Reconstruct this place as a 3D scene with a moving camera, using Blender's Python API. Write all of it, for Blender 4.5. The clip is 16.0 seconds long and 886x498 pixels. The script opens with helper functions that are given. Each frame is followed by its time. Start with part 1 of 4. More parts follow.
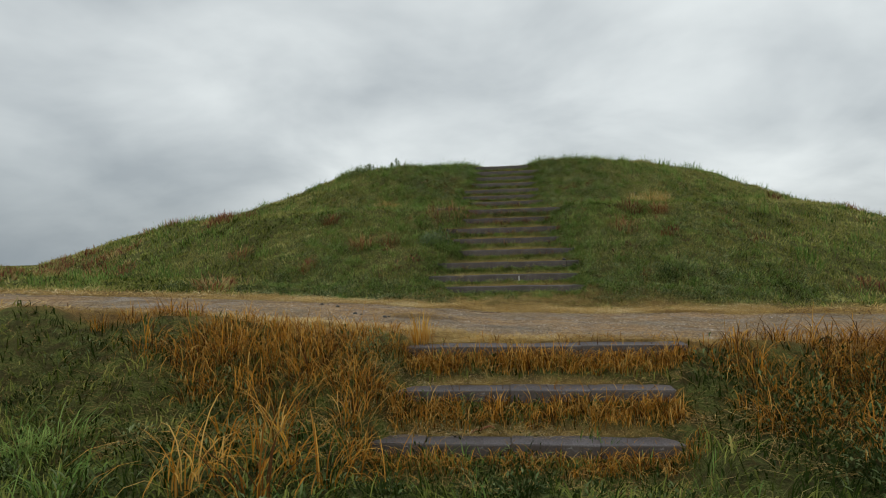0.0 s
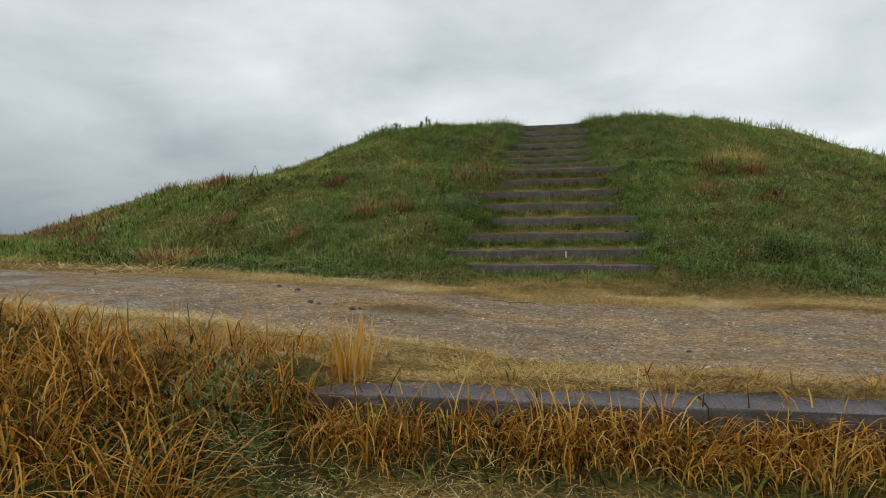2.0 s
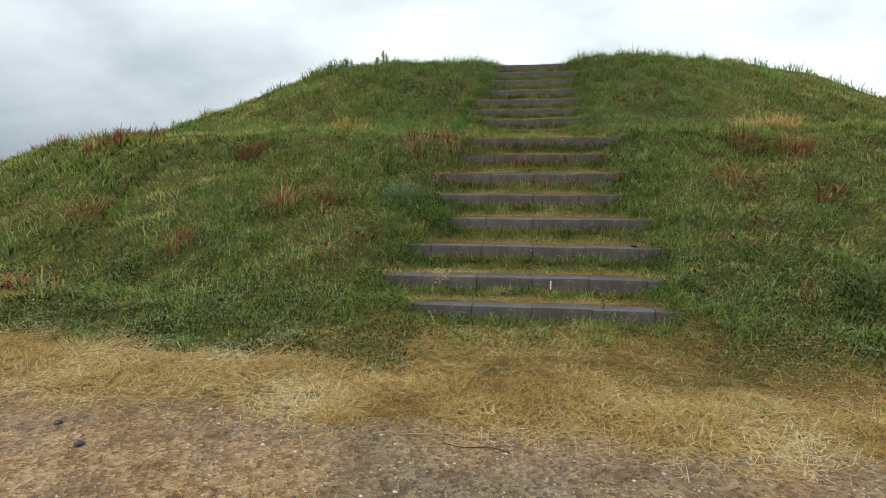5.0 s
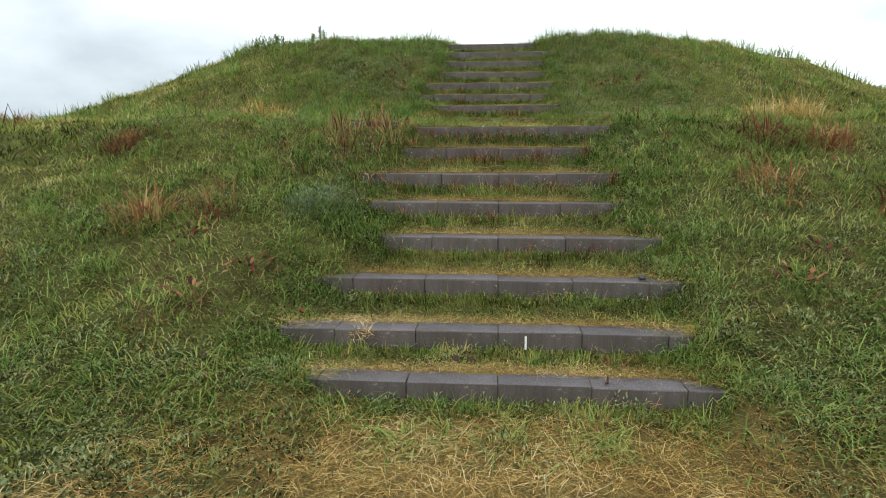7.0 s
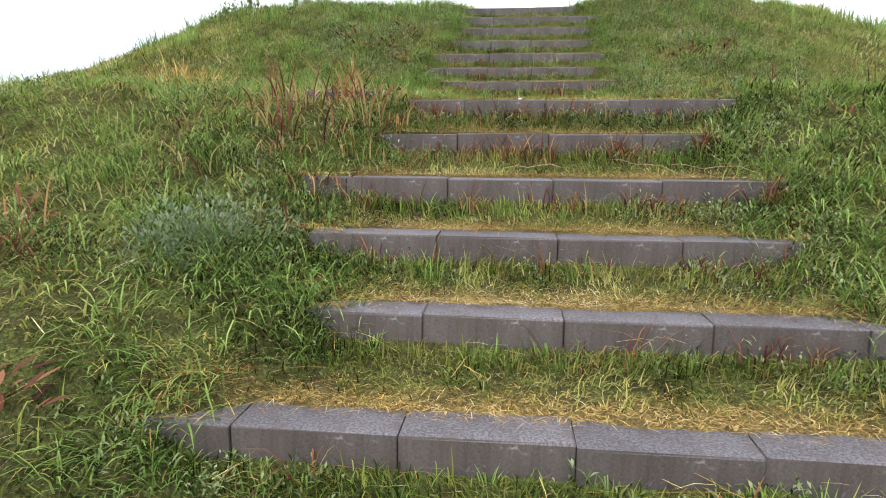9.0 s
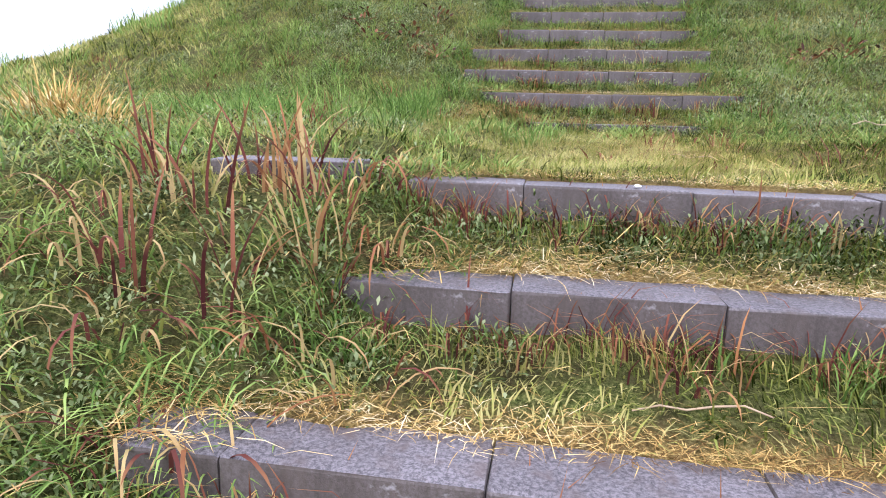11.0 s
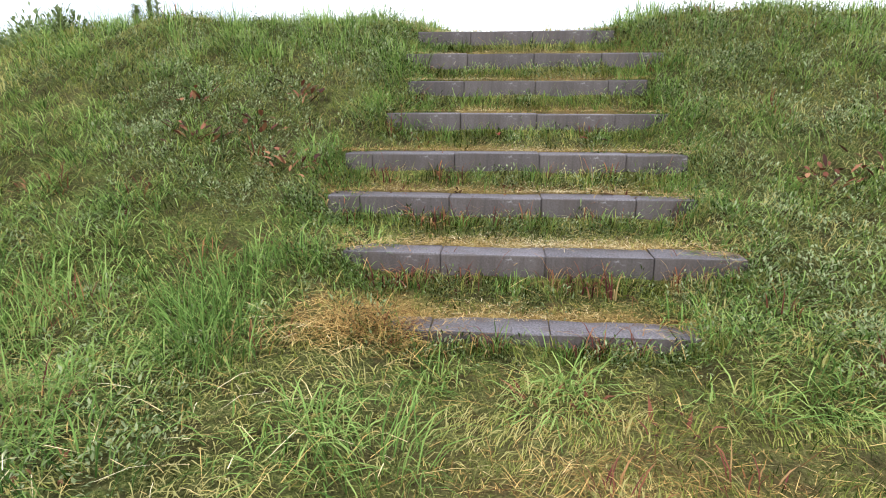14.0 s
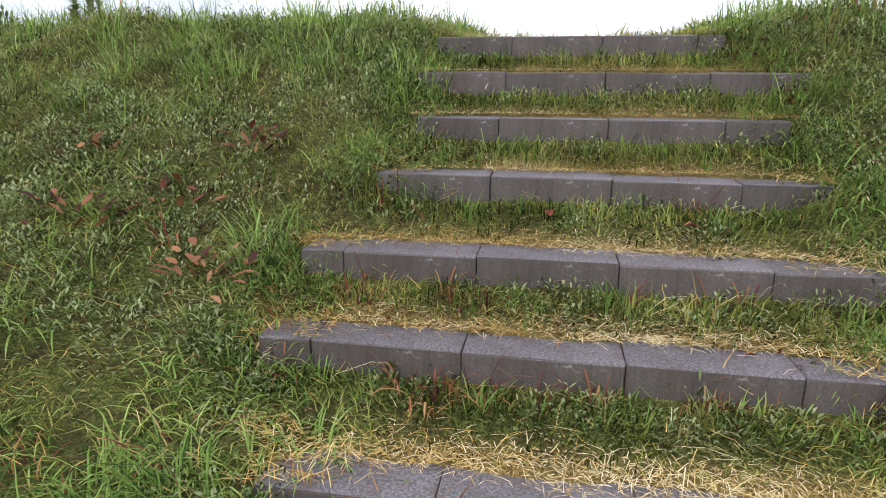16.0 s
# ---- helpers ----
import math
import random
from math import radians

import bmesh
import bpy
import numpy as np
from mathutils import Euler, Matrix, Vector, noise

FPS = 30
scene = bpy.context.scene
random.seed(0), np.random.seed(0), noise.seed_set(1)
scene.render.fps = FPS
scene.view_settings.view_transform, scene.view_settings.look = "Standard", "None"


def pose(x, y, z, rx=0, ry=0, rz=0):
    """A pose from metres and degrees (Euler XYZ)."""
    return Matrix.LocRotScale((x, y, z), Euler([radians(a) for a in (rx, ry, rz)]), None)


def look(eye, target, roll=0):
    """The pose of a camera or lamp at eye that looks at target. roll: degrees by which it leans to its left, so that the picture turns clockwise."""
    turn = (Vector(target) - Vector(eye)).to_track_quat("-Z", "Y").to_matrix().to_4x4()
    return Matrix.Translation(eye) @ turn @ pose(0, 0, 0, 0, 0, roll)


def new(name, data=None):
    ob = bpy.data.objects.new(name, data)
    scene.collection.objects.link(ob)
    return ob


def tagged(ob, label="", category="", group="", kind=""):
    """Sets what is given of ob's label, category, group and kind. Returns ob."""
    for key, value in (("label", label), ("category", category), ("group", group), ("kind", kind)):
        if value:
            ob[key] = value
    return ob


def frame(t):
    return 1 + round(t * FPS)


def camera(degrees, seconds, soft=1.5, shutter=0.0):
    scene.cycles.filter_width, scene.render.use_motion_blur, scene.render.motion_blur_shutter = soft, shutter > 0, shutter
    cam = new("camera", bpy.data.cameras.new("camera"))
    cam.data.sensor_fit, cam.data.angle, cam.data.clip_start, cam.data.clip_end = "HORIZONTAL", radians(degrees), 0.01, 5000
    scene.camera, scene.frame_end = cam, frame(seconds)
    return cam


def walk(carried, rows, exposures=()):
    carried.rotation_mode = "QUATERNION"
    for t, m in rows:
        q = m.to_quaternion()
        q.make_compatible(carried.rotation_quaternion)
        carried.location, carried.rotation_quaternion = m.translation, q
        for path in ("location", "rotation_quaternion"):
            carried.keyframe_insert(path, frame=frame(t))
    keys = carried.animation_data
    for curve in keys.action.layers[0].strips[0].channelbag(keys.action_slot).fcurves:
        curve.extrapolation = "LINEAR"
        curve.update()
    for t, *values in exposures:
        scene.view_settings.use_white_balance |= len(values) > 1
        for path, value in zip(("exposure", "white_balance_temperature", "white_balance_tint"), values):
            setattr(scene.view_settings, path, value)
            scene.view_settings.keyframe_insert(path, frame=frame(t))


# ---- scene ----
cam = camera(71.6, 16.0, soft=1.0)
PATH = [
    (0, (0.025, -0.491, 0.956), (-0.19, 1.498, 0.973), -1.5),
    (0.5, (-0.001, 0.264, 0.896), (-0.301, 2.241, 0.922), -1.1),
    (1, (0.083, 1.004, 0.846), (-0.288, 2.969, 0.864), -1.0),
    (1.5, (0.08, 1.707, 0.767), (-0.366, 3.657, 0.777), -0.8),
    (2, (0.087, 2.491, 0.782), (-0.282, 4.456, 0.731), -0.7),
    (2.5, (0.075, 3.232, 0.967), (-0.255, 5.204, 0.903), -0.5),
    (3, (0.044, 3.689, 1.115), (-0.297, 5.657, 1.003), -0.2),
    (3.2, (0.051, 3.852, 1.153), (-0.283, 5.819, 1.01), -0.2),
    (5.3, (-0.003, 5.634, 1.898), (-0.286, 7.59, 1.588), -0.2),
    (5.5, (-0.039, 5.8, 1.914), (-0.302, 7.758, 1.605), -0.1),
    (6, (-0.039, 6.288, 1.918), (-0.162, 8.258, 1.598), -0.3),
    (6.5, (-0.075, 6.912, 1.863), (-0.209, 8.882, 1.54), -0.1),
    (7, (-0.032, 7.643, 1.821), (-0.199, 9.61, 1.496), -0.1),
    (7.5, (-0.076, 8.394, 1.751), (-0.259, 10.362, 1.443), 0.1),
    (8, (-0.122, 9.118, 1.728), (-0.268, 11.089, 1.421), 0.0),
    (8.2, (-0.126, 9.411, 1.723), (-0.279, 11.382, 1.419), 0.0),
    (10.3, (-0.428, 12.356, 1.948), (-0.721, 14.292, 1.543), 1.1),
    (10.5, (-0.423, 12.566, 2.103), (-0.695, 14.505, 1.694), 1.3),
    (11, (-0.51, 13.005, 2.302), (-0.835, 14.935, 1.888), 1.6),
    (11.5, (-0.439, 13.431, 2.518), (-0.676, 15.374, 2.104), 1.3),
    (12, (-0.415, 13.782, 2.718), (-0.666, 15.72, 2.294), 1.2),
    (12.5, (-0.413, 14.178, 2.899), (-0.781, 16.096, 2.469), 0.6),
    (13, (-0.285, 14.593, 3.068), (-0.659, 16.507, 2.622), 0.6),
    (13.5, (-0.156, 14.949, 3.244), (-0.458, 16.875, 2.798), 0.2),
    (14, (-0.247, 15.408, 3.41), (-0.438, 17.343, 2.942), -0.0),
    (14.5, (-0.195, 15.796, 3.545), (-0.35, 17.73, 3.059), -0.2),
    (15, (-0.202, 16.236, 3.688), (-0.381, 18.166, 3.196), -0.2),
    (15.5, (-0.295, 16.724, 3.737), (-0.564, 18.639, 3.229), -0.1),
    (16, (-0.306, 17.289, 3.781), (-0.635, 19.189, 3.251), 0.2),
]
walk(cam, [(t, look(eye, target, roll)) for t, eye, target, roll in PATH],
     exposures=[(0.0, -0.18, 6500, 4), (2.5, 0.0, 6400, 4), (5.5, 0.48, 6350, 4), (8.0, 0.98, 6350, 6), (10.5, 1.78, 5750, 21), (11.0, 1.76, 5700, 22), (11.5, 1.62, 5700, 21),
                (12.5, 1.52, 5950, 14), (14.0, 1.5, 6000, 13), (15.0, 1.12, 6150, 15), (16.0, 1.08, 6150, 15)])

# ---- world and light ----
SUN_ELEV, SUN_ROT = radians(52), radians(200)
world = bpy.data.worlds.new("overcast_sky")
scene.world = world
world.use_nodes = True
wn, wl = world.node_tree.nodes, world.node_tree.links
wn.clear()


def wnode(kind, **kw):
    n = wn.new(kind)
    for k, v in kw.items():
        n.inputs[k].default_value = v
    return n


w_out = wn.new("ShaderNodeOutputWorld")
w_bg = wnode("ShaderNodeBackground", Strength=0.1)
w_sky = wn.new("ShaderNodeTexSky")
w_sky.sky_type = "NISHITA"
w_sky.sun_disc = False
w_sky.sun_elevation, w_sky.sun_rotation = SUN_ELEV, SUN_ROT
w_sky.air_density, w_sky.dust_density = 1.0, 4.0
w_co = wn.new("ShaderNodeTexCoord")
w_sep = wn.new("ShaderNodeSeparateXYZ")
wl.new(w_co.outputs["Generated"], w_sep.inputs[0])
# cloud deck: the direction projected on a high plane
w_lift = wn.new("ShaderNodeMath")
w_lift.operation = "MAXIMUM"
w_lift.inputs[1].default_value = 0.0
wl.new(w_sep.outputs["Z"], w_lift.inputs[0])
w_add = wn.new("ShaderNodeMath")
w_add.operation = "ADD"
w_add.inputs[1].default_value = 0.35
wl.new(w_lift.outputs[0], w_add.inputs[0])
w_div = wn.new("ShaderNodeVectorMath")
w_div.operation = "DIVIDE"
w_cmb = wn.new("ShaderNodeCombineXYZ")
for k in range(3):
    wl.new(w_add.outputs[0], w_cmb.inputs[k])
wl.new(w_co.outputs["Generated"], w_div.inputs[0])
wl.new(w_cmb.outputs[0], w_div.inputs[1])
w_map = wn.new("ShaderNodeMapping")
w_map.inputs["Location"].default_value = (0.35, 0.6, 0)
w_map.inputs["Scale"].default_value = (0.8, 0.8, 0.8)
wl.new(w_div.outputs[0], w_map.inputs[0])
w_n1 = wnode("ShaderNodeTexNoise", Scale=2.2, Detail=5.0, Roughness=0.5, Distortion=0.25)
wl.new(w_map.outputs[0], w_n1.inputs["Vector"])
w_r1 = wn.new("ShaderNodeValToRGB")
w_r1.color_ramp.elements[0].position, w_r1.color_ramp.elements[0].color = 0.3, (5.6, 5.9, 6.35, 1)
w_r1.color_ramp.elements[1].position, w_r1.color_ramp.elements[1].color = 0.72, (10.2, 10.4, 10.7, 1)
wl.new(w_n1.outputs["Fac"], w_r1.inputs[0])
# murk low in the west
w_west = wn.new("ShaderNodeMapRange")
w_west.inputs["From Min"].default_value, w_west.inputs["From Max"].default_value = 0.25, 0.8
w_neg = wn.new("ShaderNodeMath")
w_neg.operation = "MULTIPLY"
w_neg.inputs[1].default_value = -1.0
wl.new(w_sep.outputs["X"], w_neg.inputs[0])
wl.new(w_neg.outputs[0], w_west.inputs["Value"])
w_low = wn.new("ShaderNodeMapRange")
w_low.inputs["From Min"].default_value, w_low.inputs["From Max"].default_value = 0.30, 0.0
wl.new(w_sep.outputs["Z"], w_low.inputs["Value"])
w_murk = wn.new("ShaderNodeMath")
w_murk.operation = "MULTIPLY"
wl.new(w_west.outputs[0], w_murk.inputs[0])
wl.new(w_low.outputs[0], w_murk.inputs[1])
w_mixm = wn.new("ShaderNodeMixRGB")
w_mixm.inputs[2].default_value = (2.3, 2.75, 3.3, 1)
wl.new(w_murk.outputs[0], w_mixm.inputs[0])
wl.new(w_r1.outputs[0], w_mixm.inputs[1])
w_mix = wn.new("ShaderNodeMixRGB")
w_mix.inputs[0].default_value = 0.9
wl.new(w_sky.outputs[0], w_mix.inputs[1])
wl.new(w_mixm.outputs[0], w_mix.inputs[2])
wl.new(w_mix.outputs[0], w_bg.inputs["Color"])
wl.new(w_bg.outputs[0], w_out.inputs[0])

sun = new("sun", bpy.data.lights.new("sun", "SUN"))
sun.data.energy, sun.data.angle, sun.data.color = 0.9, radians(25), (1.0, 0.97, 0.93)
sun.matrix_world = look((math.sin(SUN_ROT) * 30 * math.cos(SUN_ELEV), math.cos(SUN_ROT) * 30 * math.cos(SUN_ELEV), 30 * math.sin(SUN_ELEV)), (0, 0, 0))


# ---- materials ----
def material(name, rough=0.8):
    m = bpy.data.materials.new(name)
    m.use_nodes = True
    nt = m.node_tree
    b = nt.nodes["Principled BSDF"]
    b.inputs["Roughness"].default_value = rough
    return m, nt.nodes, nt.links, b


def noise_node(n, l, scale, detail=4.0, rough=0.6, vec=None, stretch=None):
    co = n.new("ShaderNodeTexCoord")
    t = n.new("ShaderNodeTexNoise")
    t.inputs["Scale"].default_value, t.inputs["Detail"].default_value, t.inputs["Roughness"].default_value = scale, detail, rough
    src = co.outputs["Object"]
    if stretch:
        mp = n.new("ShaderNodeMapping")
        mp.inputs["Scale"].default_value = stretch
        l.new(src, mp.inputs[0])
        src = mp.outputs[0]
    l.new(src, t.inputs["Vector"])
    return t.outputs["Fac"]


def ramp(n, l, fac, stops):
    r = n.new("ShaderNodeValToRGB")
    el = r.color_ramp.elements
    while len(el) < len(stops):
        el.new(0.5)
    for e, (p, c) in zip(el, stops):
        e.position, e.color = p, (*c, 1)
    l.new(fac, r.inputs[0])
    return r.outputs[0]


def mix(n, l, fac, a, b, kind="MIX"):
    m = n.new("ShaderNodeMixRGB")
    m.blend_type = kind
    for i, v in ((0, fac), (1, a), (2, b)):
        if isinstance(v, (int, float)):
            m.inputs[i].default_value = v
        elif isinstance(v, tuple):
            m.inputs[i].default_value = (*v, 1)
        else:
            l.new(v, m.inputs[i])
    return m.outputs[0]


def bump(n, l, b, height, strength, dist):
    bp = n.new("ShaderNodeBump")
    bp.inputs["Strength"].default_value, bp.inputs["Distance"].default_value = strength, dist
    l.new(height, bp.inputs["Height"])
    l.new(bp.outputs[0], b.inputs["Normal"])


def attr(n, name):
    a = n.new("ShaderNodeAttribute")
    a.attribute_name = name
    return a.outputs["Fac"]


def blade_material(name, stops, rough=0.55, through_light=0.32, tip=None):
    """Leaf blades: colour by each blade's own tone, with a dried tip where asked."""
    m, n, l, b = material(name, rough)
    col = ramp(n, l, attr(n, "tone"), stops)
    if tip:
        up = n.new("ShaderNodeMapRange")
        up.inputs["From Min"].default_value, up.inputs["From Max"].default_value, up.inputs["To Max"].default_value = 0.55, 1.0, 0.7
        l.new(attr(n, "along"), up.inputs["Value"])
        col = mix(n, l, up.outputs[0], col, tip)
    l.new(col, b.inputs["Base Color"])
    b.inputs["Specular IOR Level"].default_value = 0.04
    tr = n.new("ShaderNodeBsdfTranslucent")
    l.new(col, tr.inputs["Color"])
    ms = n.new("ShaderNodeMixShader")
    ms.inputs[0].default_value = through_light
    out = n["Material Output"]
    l.new(b.outputs[0], ms.inputs[1])
    l.new(tr.outputs[0], ms.inputs[2])
    l.new(ms.outputs[0], out.inputs["Surface"])
    return m


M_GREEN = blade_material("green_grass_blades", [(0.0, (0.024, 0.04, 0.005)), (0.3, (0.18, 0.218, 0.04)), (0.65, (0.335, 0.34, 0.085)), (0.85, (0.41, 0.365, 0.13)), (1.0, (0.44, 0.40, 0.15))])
M_LUSH = blade_material("lush_long_blades", [(0.0, (0.038, 0.078, 0.014)), (0.4, (0.165, 0.27, 0.06)), (1.0, (0.33, 0.43, 0.12))])
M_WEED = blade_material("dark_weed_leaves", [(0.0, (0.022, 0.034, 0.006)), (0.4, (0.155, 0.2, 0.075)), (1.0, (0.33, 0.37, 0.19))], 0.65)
M_GREY = blade_material("grey_mugwort_leaves", [(0.0, (0.06, 0.09, 0.04)), (0.6, (0.13, 0.18, 0.085)), (1.0, (0.24, 0.29, 0.18))])
M_TALL = blade_material("dried_orange_blades", [(0.0, (0.07, 0.03, 0.010)), (0.3, (0.27, 0.11, 0.016)), (0.65, (0.56, 0.26, 0.03)), (1.0, (0.66, 0.43, 0.13))], tip=(0.64, 0.38, 0.08))
M_RED = blade_material("reddened_blades", [(0.0, (0.07, 0.022, 0.02)), (0.5, (0.17, 0.055, 0.042)), (0.8, (0.33, 0.15, 0.06)), (1.0, (0.46, 0.34, 0.15))], tip=(0.36, 0.19, 0.08))
M_STRAW = blade_material("cut_straw", [(0.0, (0.12, 0.06, 0.02)), (0.35, (0.40, 0.25, 0.075)), (0.75, (0.66, 0.47, 0.17)), (1.0, (0.80, 0.68, 0.42))], 0.6, 0.15)
M_DEAD = blade_material("brown_dead_leaves", [(0.0, (0.05, 0.024, 0.018)), (0.5, (0.16, 0.06, 0.035)), (1.0, (0.30, 0.15, 0.075))], 0.7, 0.1)


def stone_material():
    m, n, l, b = material("grey_cast_stone", 0.75)
    oi = n.new("ShaderNodeObjectInfo")
    base = ramp(n, l, noise_node(n, l, 3.0, 5), [(0.3, (0.102, 0.091, 0.095)), (0.7, (0.178, 0.162, 0.17))])
    grain = ramp(n, l, noise_node(n, l, 85.0, 4, 0.8), [(0.4, (0.12, 0.12, 0.12)), (0.6, (1.3, 1.27, 1.27))])
    col = mix(n, l, 0.75, base, grain, "MULTIPLY")
    streak = ramp(n, l, noise_node(n, l, 9.0, 3, 0.6, stretch=(1.0, 1.0, 0.16)), [(0.5, (0.0, 0.0, 0.0)), (0.72, (1, 1, 1))])
    col = mix(n, l, streak, col, (0.085, 0.062, 0.055))
    # upright faces painted darker: their shade put into the colour with brown dirt
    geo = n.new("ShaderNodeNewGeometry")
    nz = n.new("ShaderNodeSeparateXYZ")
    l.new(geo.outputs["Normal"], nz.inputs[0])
    face_shade_grime = ramp(n, l, nz.outputs["Z"], [(0.3, (0.72, 0.72, 0.72)), (0.8, (0, 0, 0))])
    col = mix(n, l, face_shade_grime, col, (0.076, 0.060, 0.048))
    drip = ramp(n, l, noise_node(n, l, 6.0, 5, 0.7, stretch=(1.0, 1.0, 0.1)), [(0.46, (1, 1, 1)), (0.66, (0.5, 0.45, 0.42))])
    col = mix(n, l, face_shade_grime, col, mix(n, l, 1.0, col, drip, "MULTIPLY"))
    lime = ramp(n, l, noise_node(n, l, 14.0, 4, 0.7), [(0.62, (0, 0, 0)), (0.74, (1, 1, 1))])
    col = mix(n, l, lime, col, (0.24, 0.225, 0.225))
    shade = n.new("ShaderNodeMapRange")
    shade.inputs["To Min"].default_value, shade.inputs["To Max"].default_value = 0.88, 1.1
    l.new(oi.outputs["Random"], shade.inputs["Value"])
    tint = n.new("ShaderNodeCombineXYZ")
    for k in range(3):
        l.new(shade.outputs[0], tint.inputs[k])
    col = mix(n, l, 1.0, col, tint.outputs[0], "MULTIPLY")
    l.new(col, b.inputs["Base Color"])
    b.inputs["Roughness"].default_value = 0.68
    bump(n, l, b, noise_node(n, l, 220.0, 3, 0.7), 0.35, 0.004)
    return m


M_STONE = stone_material()


def ground_material():
    m, n, l, b = material("soil_under_grass", 0.9)
    soil = ramp(n, l, noise_node(n, l, 45.0, 6, 0.75), [(0.3, (0.030, 0.024, 0.012)), (0.55, (0.085, 0.07, 0.032)), (0.8, (0.19, 0.145, 0.07))])
    turf = ramp(n, l, noise_node(n, l, 70.0, 5, 0.85), [(0.38, (0.025, 0.04, 0.010)), (0.5, (0.13, 0.165, 0.04)), (0.62, (0.32, 0.32, 0.11))])
    col = mix(n, l, ramp(n, l, noise_node(n, l, 7.0, 5, 0.7), [(0.38, (0.1, 0.1, 0.1)), (0.62, (0.9, 0.9, 0.9))]), soil, turf)
    straw = ramp(n, l, noise_node(n, l, 90.0, 5, 0.85), [(0.38, (0.15, 0.09, 0.03)), (0.5, (0.40, 0.26, 0.085)), (0.62, (0.72, 0.53, 0.22))])
    mould = ramp(n, l, noise_node(n, l, 4.5, 5, 0.7), [(0.42, (0, 0, 0)), (0.62, (0.75, 0.75, 0.75))])
    straw = mix(n, l, mould, straw, (0.17, 0.12, 0.065))
    col = mix(n, l, attr(n, "straw"), col, straw)
    # blue-grey haze over the far land, put into the ground colour
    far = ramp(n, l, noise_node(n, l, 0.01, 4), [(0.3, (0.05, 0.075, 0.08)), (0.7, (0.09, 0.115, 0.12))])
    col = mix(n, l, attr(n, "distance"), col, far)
    l.new(col, b.inputs["Base Color"])
    b.inputs["Specular IOR Level"].default_value = 0.03
    bump(n, l, b, noise_node(n, l, 90.0, 5, 0.75), 1.0, 0.03)
    return m


M_GROUND = ground_material()


def gravel_material():
    m, n, l, b = material("damp_gravel", 0.7)
    co = n.new("ShaderNodeTexCoord")
    v = n.new("ShaderNodeTexVoronoi")
    v.inputs["Scale"].default_value = 38.0
    l.new(co.outputs["Object"], v.inputs["Vector"])
    pebble = ramp(n, l, v.outputs["Color"], [(0.1, (0.07, 0.048, 0.028)), (0.5, (0.37, 0.275, 0.165)), (0.9, (0.70, 0.57, 0.39))])
    fine = ramp(n, l, noise_node(n, l, 120.0, 3, 0.7), [(0.36, (0.08, 0.052, 0.028)), (0.64, (0.50, 0.355, 0.205))])
    col = mix(n, l, 0.5, pebble, fine)
    # washed-out grey stretches, muddy brown ones and wet hollows
    wash = ramp(n, l, noise_node(n, l, 0.55, 5, 0.65), [(0.42, (0.95, 0.84, 0.7)), (0.6, (0.66, 0.68, 0.71))])
    col = mix(n, l, 1.0, col, wash, "MULTIPLY")
    dirt = ramp(n, l, noise_node(n, l, 3.2, 6, 0.75), [(0.42, (1.06, 1.06, 1.06)), (0.52, (0.9, 0.85, 0.78)), (0.68, (0.62, 0.55, 0.46))])
    col = mix(n, l, 1.0, col, dirt, "MULTIPLY")
    hollow = noise_node(n, l, 1.3, 6, 0.62)
    wet = ramp(n, l, hollow, [(0.5, (1, 1, 1)), (0.6, (0.74, 0.73, 0.72))])
    col = mix(n, l, 1.0, col, wet, "MULTIPLY")
    l.new(col, b.inputs["Base Color"])
    l.new(ramp(n, l, hollow, [(0.5, (0.85, 0.85, 0.85)), (0.62, (0.28, 0.28, 0.28))]), b.inputs["Roughness"])
    b.inputs["Specular IOR Level"].default_value = 0.3
    bump(n, l, b, v.outputs["Distance"], 1.0, 0.02)
    return m


M_GRAVEL = gravel_material()


def pebble_material():
    m, n, l, b = material("loose_pebbles", 0.75)
    l.new(ramp(n, l, attr(n, "tone"), [(0.0, (0.06, 0.05, 0.042)), (0.5, (0.30, 0.235, 0.18)), (1.0, (0.62, 0.54, 0.45))]), b.inputs["Base Color"])
    return m


M_PEBBLE = pebble_material()


def plain(name, colour, rough=0.7, metal=0.0, scale=30.0):
    m, n, l, b = material(name, rough)
    dark = tuple(c * 0.7 for c in colour)
    l.new(ramp(n, l, noise_node(n, l, scale, 4), [(0.3, dark), (0.7, colour)]), b.inputs["Base Color"])
    b.inputs["Metallic"].default_value = metal
    return m


M_WHITE = plain("white_paint", (0.8, 0.79, 0.76), 0.6)
M_WOOD = plain("bleached_wood", (0.45, 0.33, 0.2), 0.8)


# ---- lie of the land ----
def vnoise(x, y, scale, seed=0):
    """Smooth value noise in 0..1 over the plan."""
    x, y = np.asarray(x, float) * scale + 37.1 * seed, np.asarray(y, float) * scale - 11.7 * seed
    xi, yi = np.floor(x).astype(np.int64), np.floor(y).astype(np.int64)
    fx, fy = x - xi, y - yi
    fx, fy = fx * fx * (3 - 2 * fx), fy * fy * (3 - 2 * fy)

    def h(a, b):
        k = (a * 374761393 + b * 668265263 + seed * 974711) & 0x7FFFFFFF
        k = ((k ^ (k >> 13)) * 1274126177) & 0x7FFFFFFF
        return ((k ^ (k >> 16)) & 0xFFFF) / 65535.0

    return (h(xi, yi) * (1 - fx) + h(xi + 1, yi) * fx) * (1 - fy) + (h(xi, yi + 1) * (1 - fx) + h(xi + 1, yi + 1) * fx) * fy


def fbm(x, y, scale, seed=0):
    return 0.55 * vnoise(x, y, scale, seed) + 0.3 * vnoise(x, y, scale * 2.1, seed + 1) + 0.15 * vnoise(x, y, scale * 4.3, seed + 2)


